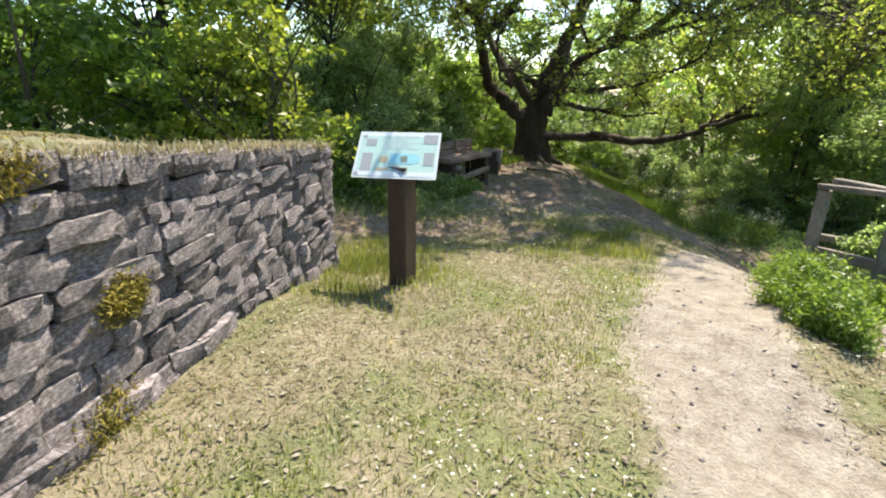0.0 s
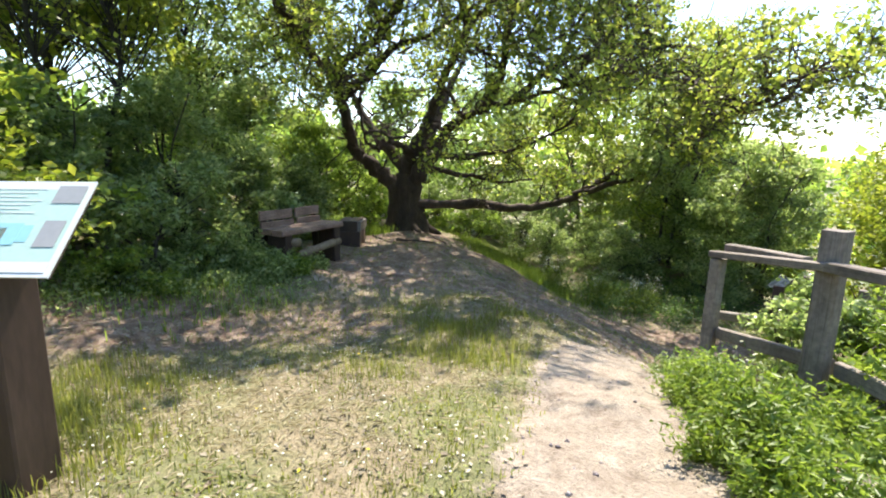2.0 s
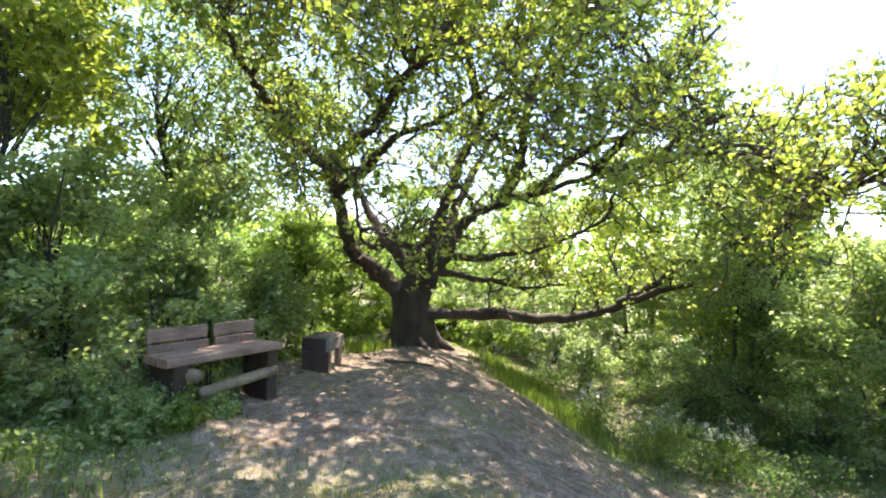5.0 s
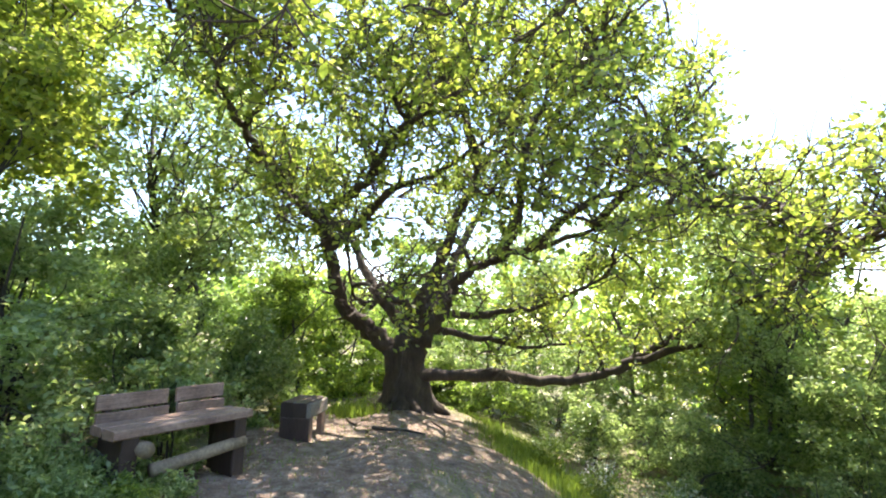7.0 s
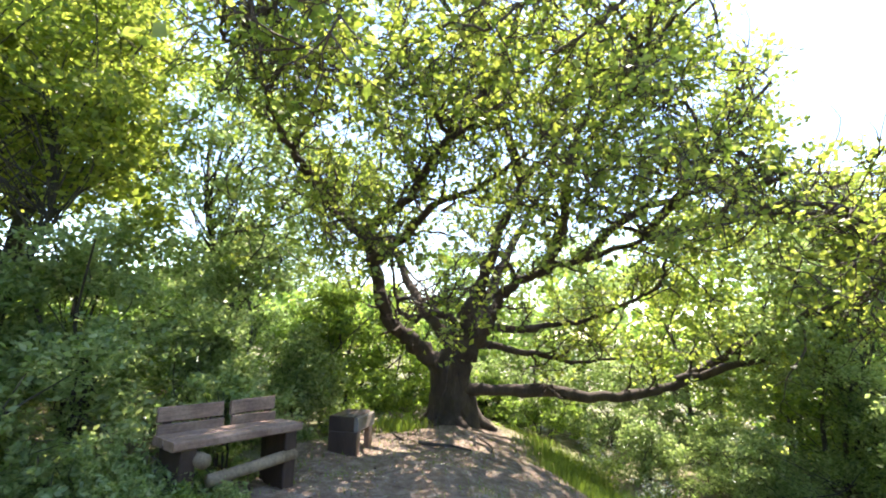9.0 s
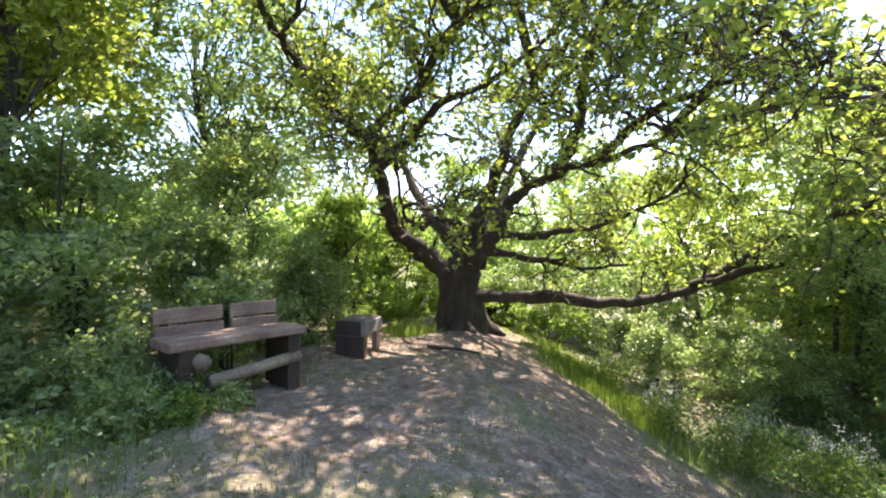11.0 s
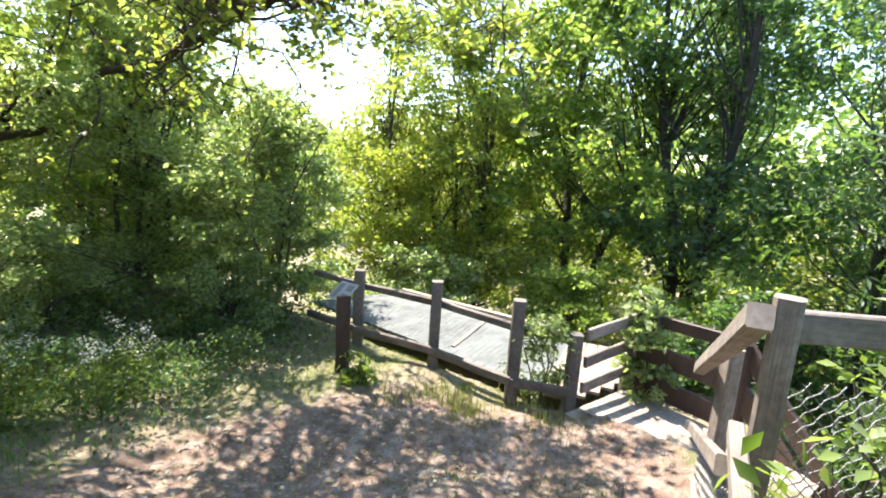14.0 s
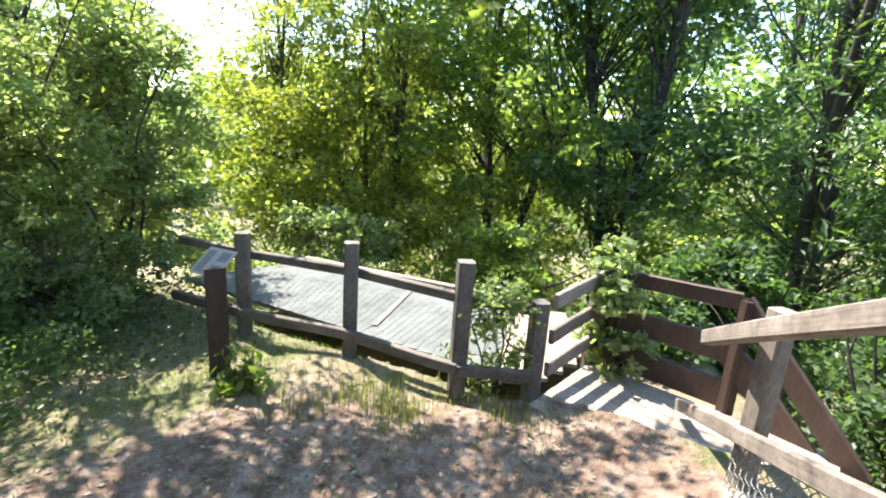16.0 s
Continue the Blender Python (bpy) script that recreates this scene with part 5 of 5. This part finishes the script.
litter("bank_litter", 30000, (2.3, 6.0, 0.3, 5.2), 0.042, LITTER, lambda x, y: ease((x - 2.4 - 0.35 * (y - 2.8)) / 0.4), "brown leaf litter on the bank below the fence")
litter("path_grit", 5000, (0.6, 5, 0, 7), 0.014, LITTER, lambda x, y: 0.6 * sand_at(x, y), "small chips and grit on the path", 0.004)
litter("daisies", 9000, (-1, 4, 0.5, 7.5), 0.014, PETAL, lambda x, y: 0.4 * lawn(x, y) * patch(x, y, 1, 2), "small white daisies in the grass", 0.05, 0.95)
litter("buttercups", 60, (-1, 4, 0.5, 7.5), 0.02, BUTTER, lambda x, y: 0.6 * lawn(x, y), "yellow buttercups in the grass", 0.07, 0.95)


# ---- dry stone wall ----
def stone_mesh(l, h, d, seed):
    r = np.random.default_rng(seed)
    bm = bmesh.new()
    us, vs = (-0.5, -0.17, 0.17, 0.5), (-0.5, 0.0, 0.5)
    bulge = {}
    front = {}
    for i, u in enumerate(us):
        for j, v in enumerate(vs):
            edge = (i in (0, 3)) + (j in (0, 2))
            y = (0.0, -0.008, -0.02)[edge] + r.normal(0, 0.009)
            front[i, j] = bm.verts.new((u * l * (1 + r.normal(0, 0.045)), y, v * h * (1 + r.normal(0, 0.07)) + r.normal(0, 0.02)))
    back = {(i, j): bm.verts.new((us[i] * l * 0.97, -d, vs[j] * h * 0.95)) for i in (0, 3) for j in (0, 2)}
    for i in range(3):
        for j in range(2):
            bm.faces.new((front[i, j], front[i + 1, j], front[i + 1, j + 1], front[i, j + 1]))
    bm.faces.new([back[0, 0]] + [front[0, 2 - 2 + j] for j in (0, 1, 2)] + [back[0, 2]])
    bm.faces.new([back[3, 2], front[3, 2], front[3, 1], front[3, 0], back[3, 0]])
    bm.faces.new([back[0, 2], front[0, 2], front[1, 2], front[2, 2], front[3, 2], back[3, 2]])
    bm.faces.new([back[3, 0], front[3, 0], front[2, 0], front[1, 0], front[0, 0], back[0, 0]])
    bmesh.ops.recalc_face_normals(bm, faces=bm.faces)
    me = bpy.data.meshes.new("stone")
    bm.to_mesh(me)
    bm.free()
    me.materials.append(STONE)
    return me


def stone_wall():
    wall = tagged(new("dry_stone_wall"), "old mossy grey stone retaining wall of rough coursed stones", "wall", kind="structure")
    bm = bmesh.new()
    y0 = -2.5
    a, b = Vector((wall_x(y0), y0, 0)), Vector((wall_x(WALL_END), WALL_END, 0))
    d = (b - a).normalized()
    n = Vector((d.y, -d.x, 0))
    beam(bm, a - n * 0.2 + Vector((0, 0, 0.42 + WALL_RISE * 6.3)), b - n * 0.2 - d * 0.05 + Vector((0, 0, 0.42)), 0.26, 1.1, cuts=10)
    part("core", bm, EARTH, wall, "dark earth and rubble in the joints")
    shapes = [stone_mesh(l, 1.0, 0.16, 100 + k) for k, l in enumerate((1.0,) * 14)]
    length = (b - a).length
    rs = random.Random(5)

    def face(origin, along, out, run, seedless_top, rise=0.0):
        z = -0.12
        while z < seedless_top - 0.03:
            h = rs.uniform(0.065, 0.135)
            if z + h > seedless_top - 0.05:
                h = max(0.06, seedless_top - z)
            s = -rs.uniform(0, 0.2) * (run > 3)
            while s < run:
                l = min(rs.uniform(0.10, 0.28) * (0.8 + h * 3), run - s + 0.03)
                if l < 0.06:
                    break
                grow = 1 + rise * (run - s - l / 2) / seedless_top
                hh = h * grow * rs.uniform(0.86, 1.02)
                ob = new("stone", rs.choice(shapes))
                ob.parent = wall
                pos = origin + along * (s + l / 2) + out * rs.uniform(-0.016, 0.016) + Vector((0, 0, (z + h / 2 + 0.12) * grow - 0.12 + rs.uniform(-0.006, 0.006)))
                m = Matrix((along, out, Vector((0, 0, 1)))).transposed().to_4x4()
                ob.matrix_basis = Matrix.Translation(pos) @ m @ pose(0, 0, 0, rs.uniform(-2, 2), rs.uniform(-3, 3), rs.uniform(-1.5, 1.5)) @ Matrix.Diagonal((l + 0.004, 1, hh + 0.005, 1))
                s += l + rs.uniform(0.002, 0.012)
            z += h + rs.uniform(0.0, 0.006)
    face(a, d, n, length, TERRACE - 0.02, WALL_RISE * 0.9)
    e = Vector((-0.97, 0.25, 0)).normalized()
    back = Vector((0.25, 0.97, 0)).normalized()
    face(b - n * 0.0, e, back, 0.7, TERRACE - 0.06)
    for k in range(9):
        y = 0.7 + k * 0.2 + rs.uniform(-0.03, 0.03)
        ob = new("stone", rs.choice(shapes))
        ob.parent = wall
        foot = Vector((wall_x(y) + rs.uniform(0.02, 0.07), y, float(height_at(wall_x(y) + 0.1, y)) + 0.03))
        m = Matrix((d, n, Vector((0, 0, 1)))).transposed().to_4x4()
        ob.matrix_basis = Matrix.Translation(foot) @ m @ pose(0, 0, 0, rs.uniform(-12, 6), rs.uniform(-8, 8), rs.uniform(-10, 10)) @ Matrix.Diagonal((rs.uniform(0.16, 0.3), 1, rs.uniform(0.09, 0.15), 1))
    return wall


stone_wall()


def moss(x, y, z, r, n, label):
    p = np.array((x, y, z)) + rng.normal(size=(n, 3)) * np.array((0.3, 1, 0.75)) * r
    p[:, 0] = np.maximum(p[:, 0], wall_x(p[:, 1]) + 0.005)
    tagged(finish("moss", leaf_mesh("moss", p, 0.028, 0.3, 0.1, 0.3), MOSS), label, "moss", kind="stuff")


moss(wall_x(1.8), 1.8, 0.645, 0.05, 2600, "tuft of golden brown moss on the stone wall")
moss(wall_x(1.6) + 0.03, 1.6, 0.14, 0.085, 3500, "brown moss at the wall's foot")
moss(wall_x(1.5), 1.5, 1.22, 0.06, 350, "brown moss along the wall's top")
x, y = scatter(30000, -2.4, -0.5, -1.5, WALL_END, lambda x, y: np.abs(wall_x(y) - x - 0.10) < 0.15)
p = on_ground(x, y, 0)
p[:, 2] = terrace_at(y) - 0.02 + rng.normal(0, 0.012, len(p))
tagged(finish("dead_turf", blade_mesh("dead_turf", p, 0.05, 0.006, 1.3), STRAW), "dead brown turf overhanging the stone wall's top", "grass", kind="stuff")


# ---- loose stones ----
def loose_stones(n, box, size, keep, label):
    x, y = scatter(n, *box, keep)
    p = on_ground(x, y, 0.0)
    base = np.array(((1, 0, 0), (-1, 0, 0), (0, 1, 0), (0, -1, 0), (0, 0, 0.8), (0, 0, -0.8)))
    f = np.array(((0, 2, 4), (2, 1, 4), (1, 3, 4), (3, 0, 4), (2, 0, 5), (1, 2, 5), (3, 1, 5), (0, 3, 5)))
    k = len(p)
    sc = size * rng.uniform(0.35, 1.3, (k, 1, 1))
    v = p[:, None] + base[None] * sc * rng.uniform(0.6, 1.2, (k, 6, 1))
    a = rng.uniform(0, 6.28, k)
    c, s_ = np.cos(a)[:, None], np.sin(a)[:, None]
    d = v - p[:, None]
    v = np.stack((p[:, None, 0] + d[..., 0] * c - d[..., 1] * s_, p[:, None, 1] + d[..., 0] * s_ + d[..., 1] * c, v[..., 2]), -1)
    faces = (np.arange(k)[:, None, None] * 6 + f[None]).reshape(-1, 3)
    tagged(finish("gravel", array_mesh("gravel", v.reshape(-1, 3), faces), STONE), label, "stones", kind="stuff")


loose_stones(1500, (0.6, 5.2, 0, 7), 0.014, lambda x, y: 0.7 * sand_at(x, y), "small loose stones on the footpath")
loose_stones(900, (0.5, 8, 5, 13), 0.02, lambda x, y: 0.7 * soil_at(x, y), "small loose stones on the soil")
